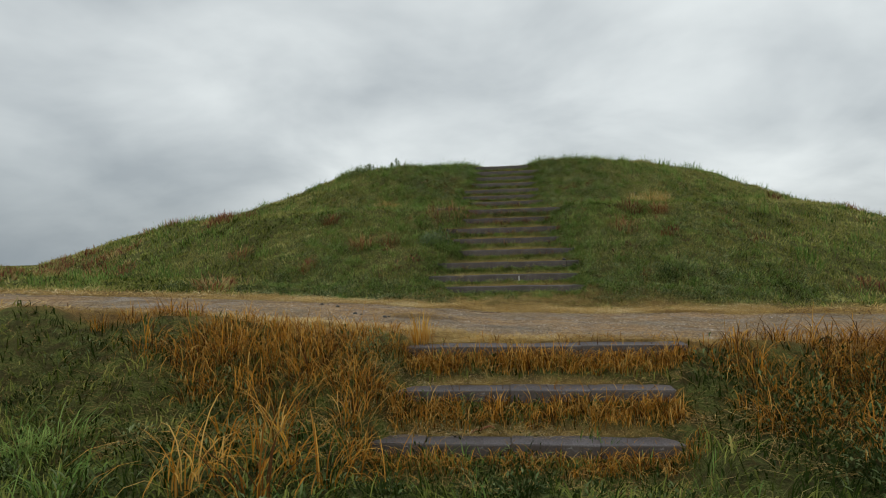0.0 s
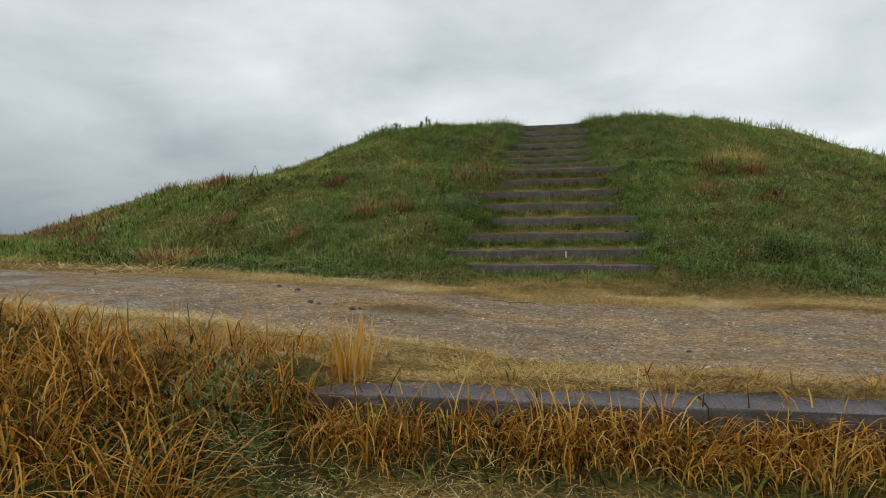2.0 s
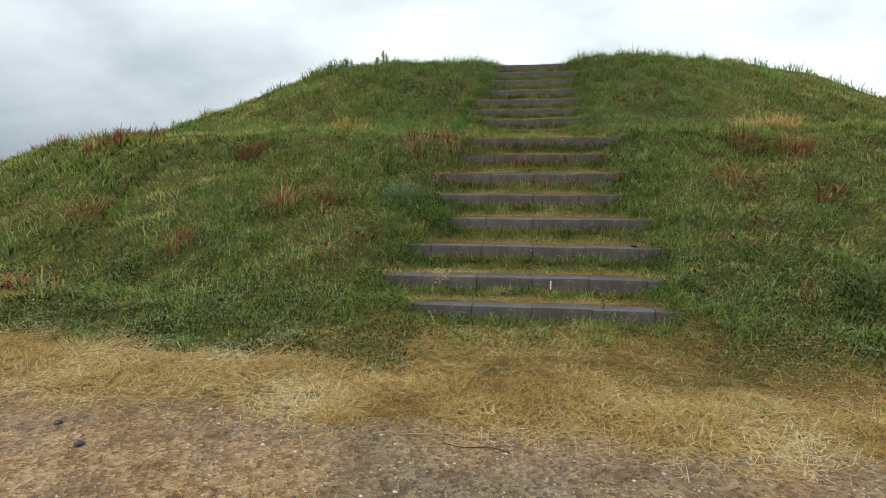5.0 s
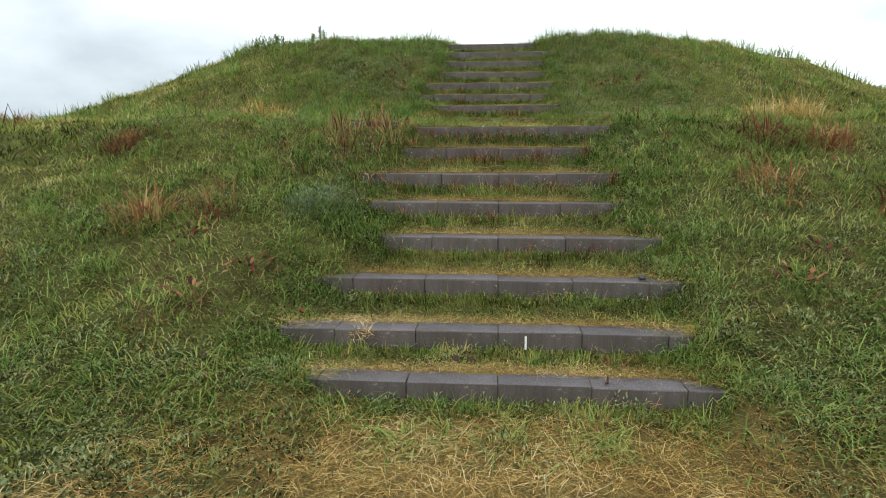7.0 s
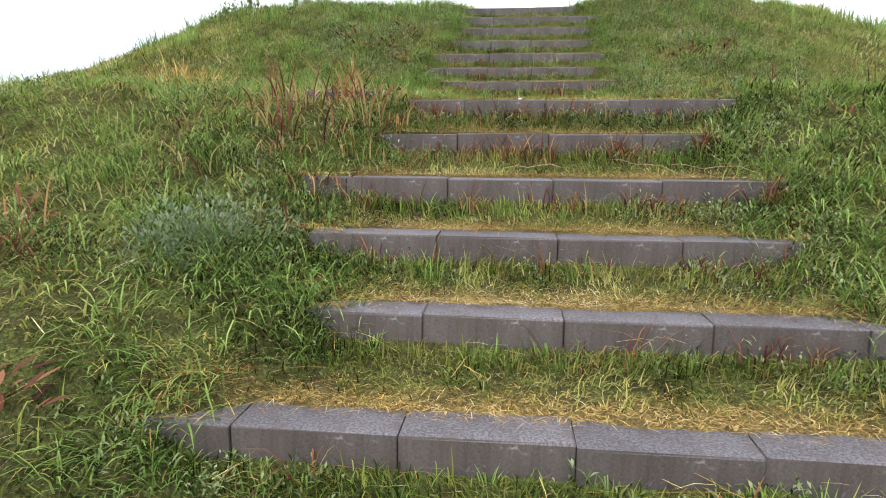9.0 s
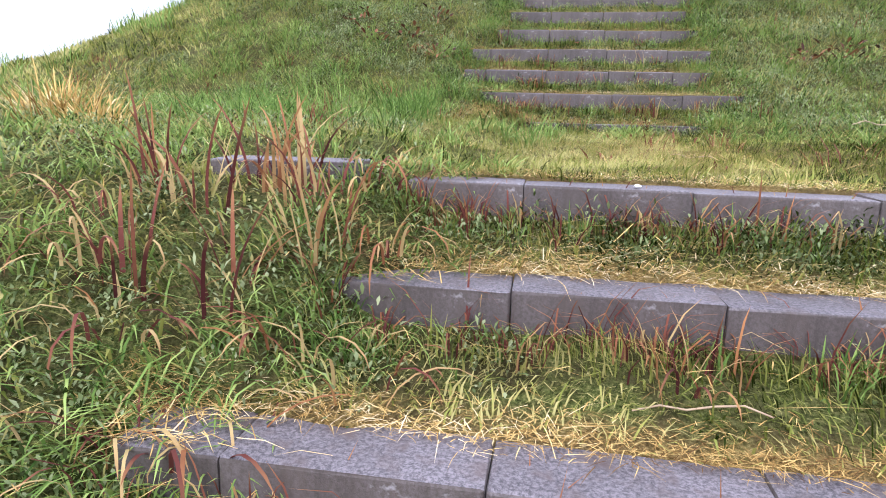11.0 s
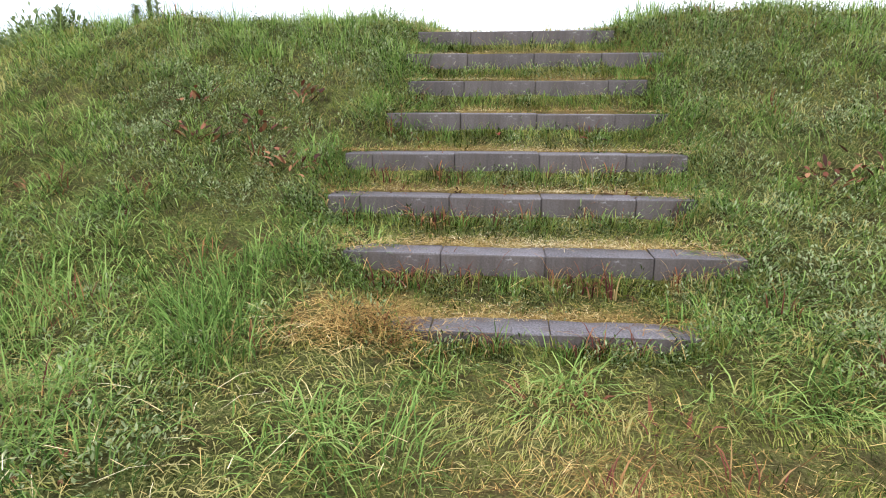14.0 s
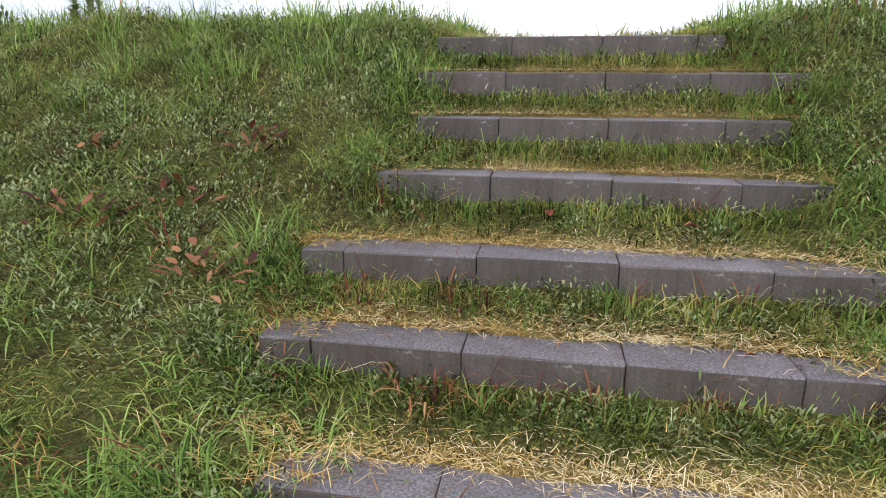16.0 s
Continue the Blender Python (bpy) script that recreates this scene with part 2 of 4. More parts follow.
def smooth(a, b, v):
    t = np.clip((v - a) / (b - a), 0, 1)
    return t * t * (3 - 2 * t)


# steps: front edge y, top z, left end x, right end x
LOWER = [(3.72, -0.35, -1.1, 1.25), (4.2, -0.09, -0.95, 1.2), (4.76, 0.16, -0.98, 1.45)]
UPPER_A = [(11.44, 0.31, -1.3, 1.5), (11.93, 0.51, -1.6, 1.34), (12.54, 0.76, -1.5, 1.44), (13.13, 1.025, -1.1, 1.43),
           (13.65, 1.29, -1.25, 1.14), (14.15, 1.55, -1.45, 1.24), (14.74, 1.815, -1.13, 1.0), (15.29, 2.075, -1.02, 1.32)]
UPPER_B = [(18.28, 2.295, -0.86, 0.74), (18.82, 2.56, -1.16, 1.08), (19.39, 2.80, -1.4, 0.96), (19.82, 3.045, -1.38, 1.0),
           (20.375, 3.315, -1.17, 0.98), (20.80, 3.58, -1.06, 0.9), (21.25, 3.83, -1.14, 1.12), (21.70, 4.07, -1.1, 0.75)]
STEPS = LOWER + UPPER_A + UPPER_B
DEEP, FACE = 0.22, 0.15      # block depth and how much of its face stands free


def stair_profile(y):
    """Height of the trodden earth along the stairs' middle line."""
    ky, kz = [-60.0, 0.0, 2.0, 3.1], [-0.55, -0.57, -0.64, -0.56]
    for flight in (LOWER, UPPER_A, UPPER_B):
        for i, (fy, fz, _, _) in enumerate(flight):
            face = 0.10 if flight is LOWER else FACE
            face = 0.07 if flight is UPPER_B and i == 0 else face
            ky += [fy - 0.02, fy + 0.08, fy + DEEP]
            kz += [fz - face, fz - 0.05, fz + 0.004]
        if flight is LOWER:
            ky += [5.4, 6.5, 10.0, 10.9]
            kz += [0.13, 0.02, 0.0, 0.1]
        elif flight is UPPER_A:
            ky += [16.5, 17.8]
            kz += [2.10, 2.19]
    ky += [22.6, 24.5, 60.0]
    kz += [4.05, 3.98, 3.98]
    return np.interp(y, ky, kz)


def flight_line(y):
    """Mean height of the upper flights and the terrace between them."""
    ys = [10.4, 11.0] + [st[0] + 0.15 for st in UPPER_A] + [16.5, 17.9] + [st[0] + 0.15 for st in UPPER_B] + [23.0]
    zs = [0.02, 0.12] + [st[1] - 0.03 for st in UPPER_A] + [2.12, 2.2] + [st[1] - 0.03 for st in UPPER_B] + [4.1]
    return np.interp(y, ys, zs)


def mound_profile(x, y):
    """Height of the mound's skin by distance from its spine: terraced in front, an even slope on the flanks."""
    out_l, out_r = np.maximum(-3.56 - x, 0), np.maximum(x - 3.0, 0)
    d = np.hypot(out_l + out_r, y - 26.0 - 0.04 * out_l - 0.16 * out_r)
    side = smooth(0.5, 0.95, (out_l + out_r) / np.maximum(d, 0.01))
    d = d + 0.4 * (fbm(x, y, 0.25, 3) - 0.5)
    front = np.interp(d, [0.0, 3.0, 4.3, 7.5, 8.2, 10.3, 10.9, 14.6, 15.3, 16.2], [4.40, 4.25, 4.16, 2.38, 2.24, 2.19, 2.06, 0.39, 0.1, -0.2])
    left = np.interp(d, [0.0, 1.6, 3.1, 5.2, 8.4, 12.4, 15.0], [4.4, 4.33, 4.2, 3.58, 2.5, 1.65, 0.78])
    right = np.interp(d, [0.0, 2.7, 4.2, 5.6, 8.9, 14.0, 15.0], [4.4, 4.34, 4.2, 3.88, 2.46, 0.58, 0.0])
    flank = np.where(x < 0, left, right)
    return front * (1 - side) + flank * side


def base_height(x, y):
    """The level ground and the bank below the path."""
    cross = np.where(x < 0, 0.85 * (1 - np.exp(x / 9.0)), -0.25 * (1 - np.exp(-x / 12.0)))
    shelf = np.interp(y + 0.0 * x, [-60, 0, 2.2, 3.2, 4.9, 5.6, 6.4, 10.2, 11.0], [-0.55, -0.57, -0.62, -0.5, 0.16, 0.11, 0.02, 0.0, 0.06])
    return shelf + cross


def stair_sides(y):
    """Where the turf begins, left and right of the stairs."""
    ys = [fy for fy, _, _, _ in STEPS]
    return np.interp(y, ys + [22.6], [st[2] for st in STEPS] + [-0.7]), np.interp(y, ys + [22.6], [st[3] for st in STEPS] + [0.5])


def height(x, y):
    x, y = np.asarray(x, float), np.asarray(y, float)
    base = base_height(x, y)
    skin = mound_profile(x, y)
    land = np.maximum(base, skin)
    rough = (fbm(x, y, 0.9, 5) - 0.5) * 0.17 + (vnoise(x, y, 2.7, 6) - 0.5) * 0.10 + (vnoise(x, y, 5.0, 8) - 0.5) * 0.05
    on_path = smooth(5.0, 6.0, y) * (1 - smooth(9.5, 10.6, y)) * smooth(22, 17, np.abs(x))
    left, right = stair_sides(y)
    out = np.maximum(left - x, x - right)
    # the turf meets the flights level with their treads
    beside = np.exp(-(np.maximum(out, 0) / 0.75) ** 2) * smooth(11.0, 11.8, y) * (1 - smooth(21.2, 22.2, y))
    land = land * (1 - beside) + (flight_line(y) + 0.03) * beside
    land = land + rough * (1 - 0.85 * on_path)
    verge = np.exp(-((out - 0.32) / 0.26) ** 2) * smooth(11.2, 12.0, y) * (1 - smooth(22, 23, y)) * (1 - 0.7 * smooth(15.6, 16.2, y) * (1 - smooth(17.8, 18.4, y)))
    land = land + 0.035 * verge
    soft = np.interp(y, [20.9, 22.6], [0.02, 0.9])
    bed = smooth(-2.5, -2.1, x) * (1 - smooth(-1.25, -1.02, x)) * smooth(14.5, 15.05, y) * (1 - smooth(15.5, 15.9, y))
    land = land * (1 - bed) + (2.07 + 0.3 * np.minimum(y - 15.15, 0.0)) * bed
    channel = smooth(left - soft, left + 0.2, x) * (1 - smooth(right - 0.2, right + soft, x))
    channel = channel * smooth(2.4, 3.4, y) * (1 - smooth(32, 34, y))
    channel = np.where((y > 5.2) & (y < 10.6), 0, channel)
    prof = stair_profile(y) + (vnoise(x, y, 5.0, 9) - 0.5) * 0.025
    land = land * (1 - channel) + prof * channel
    fall = smooth(34, 90, np.hypot(x, y - 14))
    return land * (1 - fall) + fall * -22.0 * smooth(34, 260, np.hypot(x, y - 14)) + fall * 0.2


def path_edges(x):
    """Near and far edge of the gravel over x."""
    bend = np.where(x < 0, 0.14 * x, -0.02 * x) * 1.0
    wob = (fbm(x, 0 * x, 0.8, 21) - 0.5) * 0.7
    return 5.85 - 0.25 * np.tanh(x / 1.5) + 0.14 * np.minimum(x + 3.0, 0) + wob, 9.3 + 1.05 * bend + (fbm(x, 0 * x + 9, 0.8, 22) - 0.5) * 0.8


def straw_amount(x, y):
    near, far = path_edges(x)
    a = smooth(-1.3, -0.8, y - near) * (1 - smooth(-0.45, 0.2, y - near))
    b = smooth(-0.5, 0.15, y - far) * (1 - smooth(0.7, 1.5, y - far))
    s = np.maximum(a * smooth(4.75, 5.0, y), b)
    for fy, fz, x0, x1 in STEPS:
        s = np.maximum(s, (y > fy + DEEP - 0.06) * (1 - smooth(fy + DEEP, fy + DEEP + 0.14, y)) * smooth(x0 + 0.1, x0 + 0.5, x) * (1 - smooth(x1 - 0.5, x1 - 0.1, x)) * 0.7)
    s = np.maximum(s, 0.9 * np.exp(-((x + 1.25) / 0.45) ** 2 - ((y - 7.75) / 0.3) ** 2))
    s = np.maximum(s, 0.55 * np.exp(-((x - 0.2) / 1.9) ** 4) * smooth(10.2, 10.5, y) * (1 - smooth(11.05, 11.4, y)))
    land = np.exp(-((x - 0.35) / 0.75) ** 2 - ((y - 16.7) / 0.8) ** 2) * 0.5
    land = np.maximum(land, np.exp(-((x + 0.9) / 0.28) ** 2 - ((y - 18.45) / 0.2) ** 2))
    return np.clip(np.maximum(s, land), 0, 1)


def mesh_object(name, verts, faces, mat, loops_per):
    """A mesh from numpy arrays; faces is a flat index array with a count for each face."""
    me = bpy.data.meshes.new(name)
    me.vertices.add(len(verts))
    me.vertices.foreach_set("co", np.asarray(verts, np.float32).ravel())
    me.loops.add(len(faces))
    me.loops.foreach_set("vertex_index", np.asarray(faces, np.int32))
    counts = np.asarray(loops_per, np.int32)
    me.polygons.add(len(counts))
    me.polygons.foreach_set("loop_start", np.concatenate(([0], np.cumsum(counts)[:-1])).astype(np.int32))
    me.update(calc_edges=True)
    me.materials.append(mat)
    return new(name, me)


def grid_object(name, xs, ys, zf, mat):
    X, Y = np.meshgrid(xs, ys)
    V = np.stack([X.ravel(), Y.ravel(), zf(X, Y).ravel()], 1)
    nx, ny = len(xs), len(ys)
    i = (np.arange(ny - 1)[:, None] * nx + np.arange(nx - 1)[None]).ravel()
    F = np.stack([i, i + 1, i + nx + 1, i + nx], 1)
    ob = mesh_object(name, V, F.ravel(), mat, np.full(len(F), 4))
    ob.data.polygons.foreach_set("use_smooth", np.ones(len(F), bool))
    return ob, X.ravel(), Y.ravel()


def set_attr(ob, name, values):
    a = ob.data.attributes.new(name, "FLOAT", "POINT")
    a.data.foreach_set("value", np.asarray(values, np.float32))


outer = 20 * 1.28 ** np.arange(1, 22)
gx = np.concatenate([-outer[::-1], np.arange(-20, -6, 0.35), np.arange(-6, 6, 0.09), np.arange(6, 20.3, 0.35), outer])
gy = np.concatenate([-outer[::-1] - 0, np.arange(-20, -2, 0.6), np.arange(-2, 3.4, 0.12), np.arange(3.4, 22.5, 0.06), np.arange(22.5, 36, 0.35), outer[2:] + 14])
gy = np.unique(gy)
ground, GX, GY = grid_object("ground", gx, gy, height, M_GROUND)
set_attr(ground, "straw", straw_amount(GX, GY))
# how far the painted haze replaces the ground's own colour
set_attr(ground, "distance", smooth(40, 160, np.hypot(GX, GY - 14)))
tagged(ground, "grassy earth of the mound and the land around", "ground", kind="structure")

px = np.arange(-16, 16, 0.12)
pv = np.linspace(0, 1, 40)
PX, PV = np.meshgrid(px, pv)
e0, e1 = path_edges(PX)
PY = e0 - 0.15 + (e1 - e0 + 0.3) * PV
edge_dip = 0.02 * (smooth(0, 0.06, PV) * (1 - smooth(0.94, 1, PV))) - 0.012
PZ = height(PX, PY) + edge_dip + 0.006 * (vnoise(PX, PY, 7, 31) - 0.5)
nx = len(px)
ii = (np.arange(len(pv) - 1)[:, None] * nx + np.arange(nx - 1)[None]).ravel()
FF = np.stack([ii, ii + 1, ii + nx + 1, ii + nx], 1)
gravel = mesh_object("gravel_path", np.stack([PX.ravel(), PY.ravel(), PZ.ravel()], 1), FF.ravel(), M_GRAVEL, np.full(len(FF), 4))
gravel.data.polygons.foreach_set("use_smooth", np.ones(len(FF), bool))
tagged(gravel, "damp grey-brown gravel path across the foot of the mound", "path", kind="structure")


# ---- stone steps ----
def part(name, bm, mat, parent, label=""):
    me = bpy.data.meshes.new(name)
    bm.to_mesh(me)
    bm.free()
    me.materials.append(mat)
    ob = new(name, me)
    ob.parent = parent
    if label:
        ob["label"] = label
    return ob


def block_bm(length, deep, tall, rnd):
    """A cast stone block: chamfered, slightly worn and uneven edges. Origin at its front top left."""
    bm = bmesh.new()
    bmesh.ops.create_cube(bm, size=1.0, matrix=Matrix.Translation((length / 2, deep / 2, -tall / 2)) @ Matrix.Diagonal((length, deep, tall, 1)))
    bmesh.ops.bevel(bm, geom=list(bm.edges), offset=0.009, segments=2, affect="EDGES", profile=0.6)
    for v in bm.verts:
        v.co += Vector((rnd.uniform(-1, 1), rnd.uniform(-1, 1), rnd.uniform(-1, 1))) * 0.002
    return bm


rnd = random.Random(4)
for k, (fy, fz, x0, x1) in enumerate(STEPS):
    step = new("stone_step")
    step.location = (0, fy, fz)
    tagged(step, "grey cast stone step edging set in the grassy bank", "step", group="stone steps up the mound")
    # joints fall on one line up the hill, blocks 0.6 long, the end ones cut by the turf
    x0, x1 = x0 - 0.02, x1 + 0.02
    joints = [j * 0.6 for j in range(-4, 5) if x0 + 0.12 < j * 0.6 < x1 - 0.12]
    ends = [x0] + joints + [x1]
    for a, b in zip(ends[:-1], ends[1:]):
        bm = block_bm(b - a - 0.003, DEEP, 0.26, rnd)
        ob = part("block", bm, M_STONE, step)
        tilt = 0.0
        if k == 3 and b == x1:
            tilt = 2.2
        ob.matrix_basis = pose(a + 0.0025, rnd.uniform(-0.006, 0.006), rnd.uniform(-0.005, 0.003), rnd.uniform(-0.6, 0.6), tilt + rnd.uniform(-0.3, 0.3), rnd.uniform(-0.4, 0.4))

    if k == 4:
        bm = bmesh.new()
        bmesh.ops.create_cube(bm, size=1.0, matrix=Matrix.Translation((0.2, -0.006, -0.075)) @ Matrix.Diagonal((0.016, 0.006, 0.1, 1)))
        bmesh.ops.bevel(bm, geom=list(bm.edges), offset=0.002, segments=1, affect="EDGES")
        part("paint_mark", bm, M_WHITE, step, "upright dash of white paint")

slab = new("stone_slab")
slab.location = (-1.8, 15.2, 2.13)
tagged(slab, "loose grey stone slab sunk in grass beside the stairs", "slab")
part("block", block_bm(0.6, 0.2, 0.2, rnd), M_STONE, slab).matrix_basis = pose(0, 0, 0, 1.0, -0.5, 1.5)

# ---- grass, straw and weeds ----
rng = np.random.default_rng(7)


def blade_arrays(P, az, L, W, lean0, lean1, tone, seg=2, ovate=False):
    """Bent, tapering blades as one set of arrays."""
    n = len(P)
    hx, hy = np.cos(az), np.sin(az)
    side = np.stack([-hy, hx, np.zeros(n)], 1)
    rows, cur = [], P.copy()
    along = []
    for s in range(seg + 1):
        f = s / seg
        if s:
            th = lean0 + (lean1 - lean0) * ((s - 1) / max(seg - 1, 1))
            cur = cur + (L / seg * np.sin(th))[:, None] * np.stack([hx, hy, 0 * hx], 1) + (L / seg * np.cos(th))[:, None] * np.array([0, 0, 1.0])
        if s < seg:
            w = (W * 0.5 * (0.25 + 3.0 * f * (1 - f) if ovate else 1 - 0.55 * f * f))[:, None]
            rows += [cur - side * w, cur + side * w]
            along += [f, f]
        else:
            rows.append(cur)
            along.append(1.0)
    V = np.stack(rows, 1)
    k = V.shape[1]
    base = np.arange(n)[:, None] * k
    quads = np.concatenate([[2 * s, 2 * s + 1, 2 * s + 3, 2 * s + 2] for s in range(seg - 1)] + [[2 * seg - 2, 2 * seg - 1, 2 * seg]]).astype(np.int64)
    F = (base + quads[None]).ravel()
    counts = np.tile([4] * (seg - 1) + [3], n)
    return V.reshape(-1, 3), F, counts, np.repeat(tone, k), np.tile(along, n)


def blade_object(name, sets, mat):
    V, F, C, T, A, off = [], [], [], [], [], 0
    for v, f, c, t, a in sets:
        V.append(v), F.append(f + off), C.append(c), T.append(t), A.append(a)
        off += len(v)
    ob = mesh_object(name, np.concatenate(V), np.concatenate(F), mat, np.concatenate(C))
    set_attr(ob, "tone", np.clip(np.concatenate(T), 0, 1))
    set_attr(ob, "along", np.concatenate(A))
    return ob


def scatter(x0, x1, y0, y1, per_m2, fray=0.0):
    """Random points in a rectangle of the plan; fray thins them towards its rim."""
    n = int((x1 - x0) * (y1 - y0) * per_m2)
    x, y = rng.uniform(x0, x1, n), rng.uniform(y0, y1, n)
    if fray:
        rim = np.minimum(np.minimum(x - x0, x1 - x), np.minimum(y - y0, y1 - y))
        ok = rng.random(n) < np.clip(rim / fray + (fbm(x, y, 0.8, 33) - 0.5), 0, 1)
        x, y = x[ok], y[ok]
    return x, y


def on_stone(x, y, grow=0.0):
    m = np.zeros(len(x), bool)
    for fy, fz, x0, x1 in STEPS + [(15.2, 2.13, -1.8, -1.2)]:
        m |= (y > fy - 0.012 - grow) & (y < fy + DEEP + grow) & (x > x0) & (x < x1)
    return m


def in_path(x, y):
    near, far = path_edges(x)
    return (y > near + 0.05) & (y < far - 0.05)


def in_stairs(x, y):
    left, right = stair_sides(y)
    return (x > left) & (x < right) & (y > 11.3) & (y < 22.2) & ~((y > 15.6) & (y < 18.1))


def near_slab(x, y):
    return (x > -2.05) & (x < -1.1) & (y > 14.98) & (y < 15.6)


def stand(x, y, sink=0.012):
    return np.stack([x, y, height(x, y) - sink], 1)


def seed_blades(x, y, length, width, lean=(0.2, 1.2), curl=(0.2, 1.2), tone_bias=0.0, seg=2, patch=0.8, seed=40, spread=0.5):
    n = len(x)
    L = length[0] + (length[1] - length[0]) * rng.random(n) ** 1.5
    W = width * rng.uniform(0.7, 1.3, n)
    l0 = rng.uniform(*lean, n)
    l1 = l0 + rng.uniform(*curl, n)
    # tufts combed one way, falling mostly downhill
    az = -np.pi / 2 + 7.0 * (vnoise(x, y, 3.2, seed + 3) - 0.5) + rng.normal(0, 0.75, n)
    tone = 0.5 + (rng.random(n) - 0.5) * spread * 0.75 + (vnoise(x, y, 6.0, seed + 5) - 0.5) * 0.75 + (fbm(x, y, patch, seed) - 0.5) * 1.4 + tone_bias
    return blade_arrays(stand(x, y), az, L, W, l0, l1, tone, seg)


def clumps(cx, cy, count, radius, length, width, lean=(0.05, 0.45), curl=(0.3, 1.3), tone_bias=0.0, seg=3, spread=0.6, downhill=0.0, lift=0.0, ovate=False):
    """Tufts: blades fan out from each centre."""
    sets = []
    m = len(cx)
    cnt = np.maximum((count * rng.uniform(0.6, 1.4, m)).astype(int), 4)
    size = rng.uniform(0.7, 1.25, m)
    own = (rng.random(m) - 0.5) * 0.5
    idx = np.repeat(np.arange(m), cnt)
    n = len(idx)
    r, a = radius * np.sqrt(rng.random(n)) * size[idx], rng.uniform(0, 2 * np.pi, n)
    x, y = cx[idx] + r * np.cos(a), cy[idx] + r * np.sin(a)
    L = (length[0] + (length[1] - length[0]) * rng.random(n)) * size[idx]
    l0 = rng.uniform(*lean, n) * (0.4 + r / radius * 0.8)
    l1 = l0 + rng.uniform(*curl, n)
    az = a + rng.normal(0, 0.6, n)
    if downhill:
        az = np.where(rng.random(n) < downhill, -np.pi / 2 + rng.normal(0, 0.7, n), az)
    tone = 0.5 + own[idx] + (rng.random(n) - 0.5) * spread + tone_bias
    P = stand(x, y)
    P[:, 2] += lift * size[idx] * rng.random(n) * (1.15 - r / (radius * 1.3))
    return blade_arrays(P, az, L, width * rng.uniform(0.7, 1.3, n), l0, l1, tone, seg, ovate)


def keep(x, y, mask):
    return x[mask], y[mask]


def landing_wear(x, y):
    """How far feet have thinned the turf of the terrace between the flights."""
    return np.exp(-((x - 0.25) / 1.0) ** 4 - ((y - 16.6) / 1.05) ** 4)


# short green turf on the mound, thick beside the stairs and thinner far out
turf = []
for x0, x1, y0, y1, dens, ln, wd in ((-4.5, 4.5, 10.4, 15.8, 520, (0.07, 0.19), 0.0085), (-4.5, 4.5, 10.4, 15.8, 560, (0.04, 0.11), 0.0085),
                                     (-4.5, 4.5, 15.8, 22.4, 850, (0.06, 0.18), 0.0055), (-4.5, 4.5, 15.8, 22.4, 850, (0.04, 0.11), 0.0055), (-9, -4.5, 9.5, 23, 600, (0.08, 0.22), 0.012),
                                     (4.5, 9, 10.2, 23, 600, (0.08, 0.22), 0.012), (-19, -9, 7.5, 27, 190, (0.09, 0.26), 0.022),
                                     (9, 19, 9.8, 27, 190, (0.09, 0.26), 0.022), (-5, 5, 22.4, 25, 300, (0.08, 0.22), 0.012)):
    x, y = scatter(x0, x1, y0, y1, dens)
    near, far = path_edges(x)
    ok = (y > far + 0.5 + 0.5 * fbm(x, y, 2.0, 50)) & ~on_stone(x, y) & ~in_stairs(x, y)
    ok &= ((rng.random(len(x)) > straw_amount(x, y) * 0.8) | (y > 11.3)) & (rng.random(len(x)) > landing_wear(x, y))
    ok &= rng.random(len(x)) > 0.85 * np.exp(-((x - 0.2) / 2.0) ** 4) * (y < 11.3)
    ok &= ~((x > -0.75) & (x < 0.55) & (y > 21.6))
    x, y = keep(x, y, ok)
    turf.append(seed_blades(x, y, ln, wd, lean=(0.35, 1.25), curl=(0.3, 1.1), tone_bias=0.02 + 0.16 * smooth(15.5, 18.0, y) + 0.1 * smooth(1.2, 2.0, x) * (1 - smooth(3.5, 6.0, x)), spread=1.25))
# turf on the treads: short where trodden, thicker at the foot of each face
x, y = scatter(-1.6, 1.6, 11.3, 22.2, 2600)
foot = np.full(len(x), 1.0)
for fy, fz, x0, x1 in UPPER_A + UPPER_B:
    foot = np.minimum(foot, np.where(y < fy, fy - y, 1.0))
ok = in_stairs(x, y) & ~on_stone(x, y, 0.004) & (rng.random(len(x)) < np.interp(foot, [0, 0.16, 0.3, 1], [1.0, 0.9, 0.6, 0.6]))
x, y = keep(x, y, ok)
turf.append(seed_blades(x, y, (0.03, 0.12), 0.006, tone_bias=-0.08, spread=1.1))
for fy, fz, x0, x1 in UPPER_A + UPPER_B:
    m = int(330 * (x1 - x0))
    fx, fo = rng.uniform(x0 - 0.1, x1 + 0.1, m), rng.uniform(0.02, 0.14, m)
    fx, fo = keep(fx, fo, rng.random(m) < 0.25 + 1.1 * fbm(fx, 0 * fx + fy, 1.6, 52))
    turf.append(seed_blades(fx, fy - fo, (0.06, 0.16), 0.0055, lean=(0.0, 0.6), curl=(0.2, 1.3), tone_bias=-0.1, spread=1.1))
x, y = scatter(-1.7, 1.7, 11.3, 22.2, 2200)
x, y = keep(x, y, in_stairs(x, y) & ~on_stone(x, y, 0.003))
turf.append(seed_blades(x, y, (0.025, 0.07), 0.0038, lean=(0.3, 1.3), curl=(0.0, 0.5), tone_bias=0.12, spread=1.1))
# the trodden landing
x, y = scatter(-1.5, 1.7, 15.5, 18.3, 5200)
x, y = keep(x, y, ~on_stone(x, y) & (rng.random(len(x)) < 0.35 + 0.65 * landing_wear(x, y)))
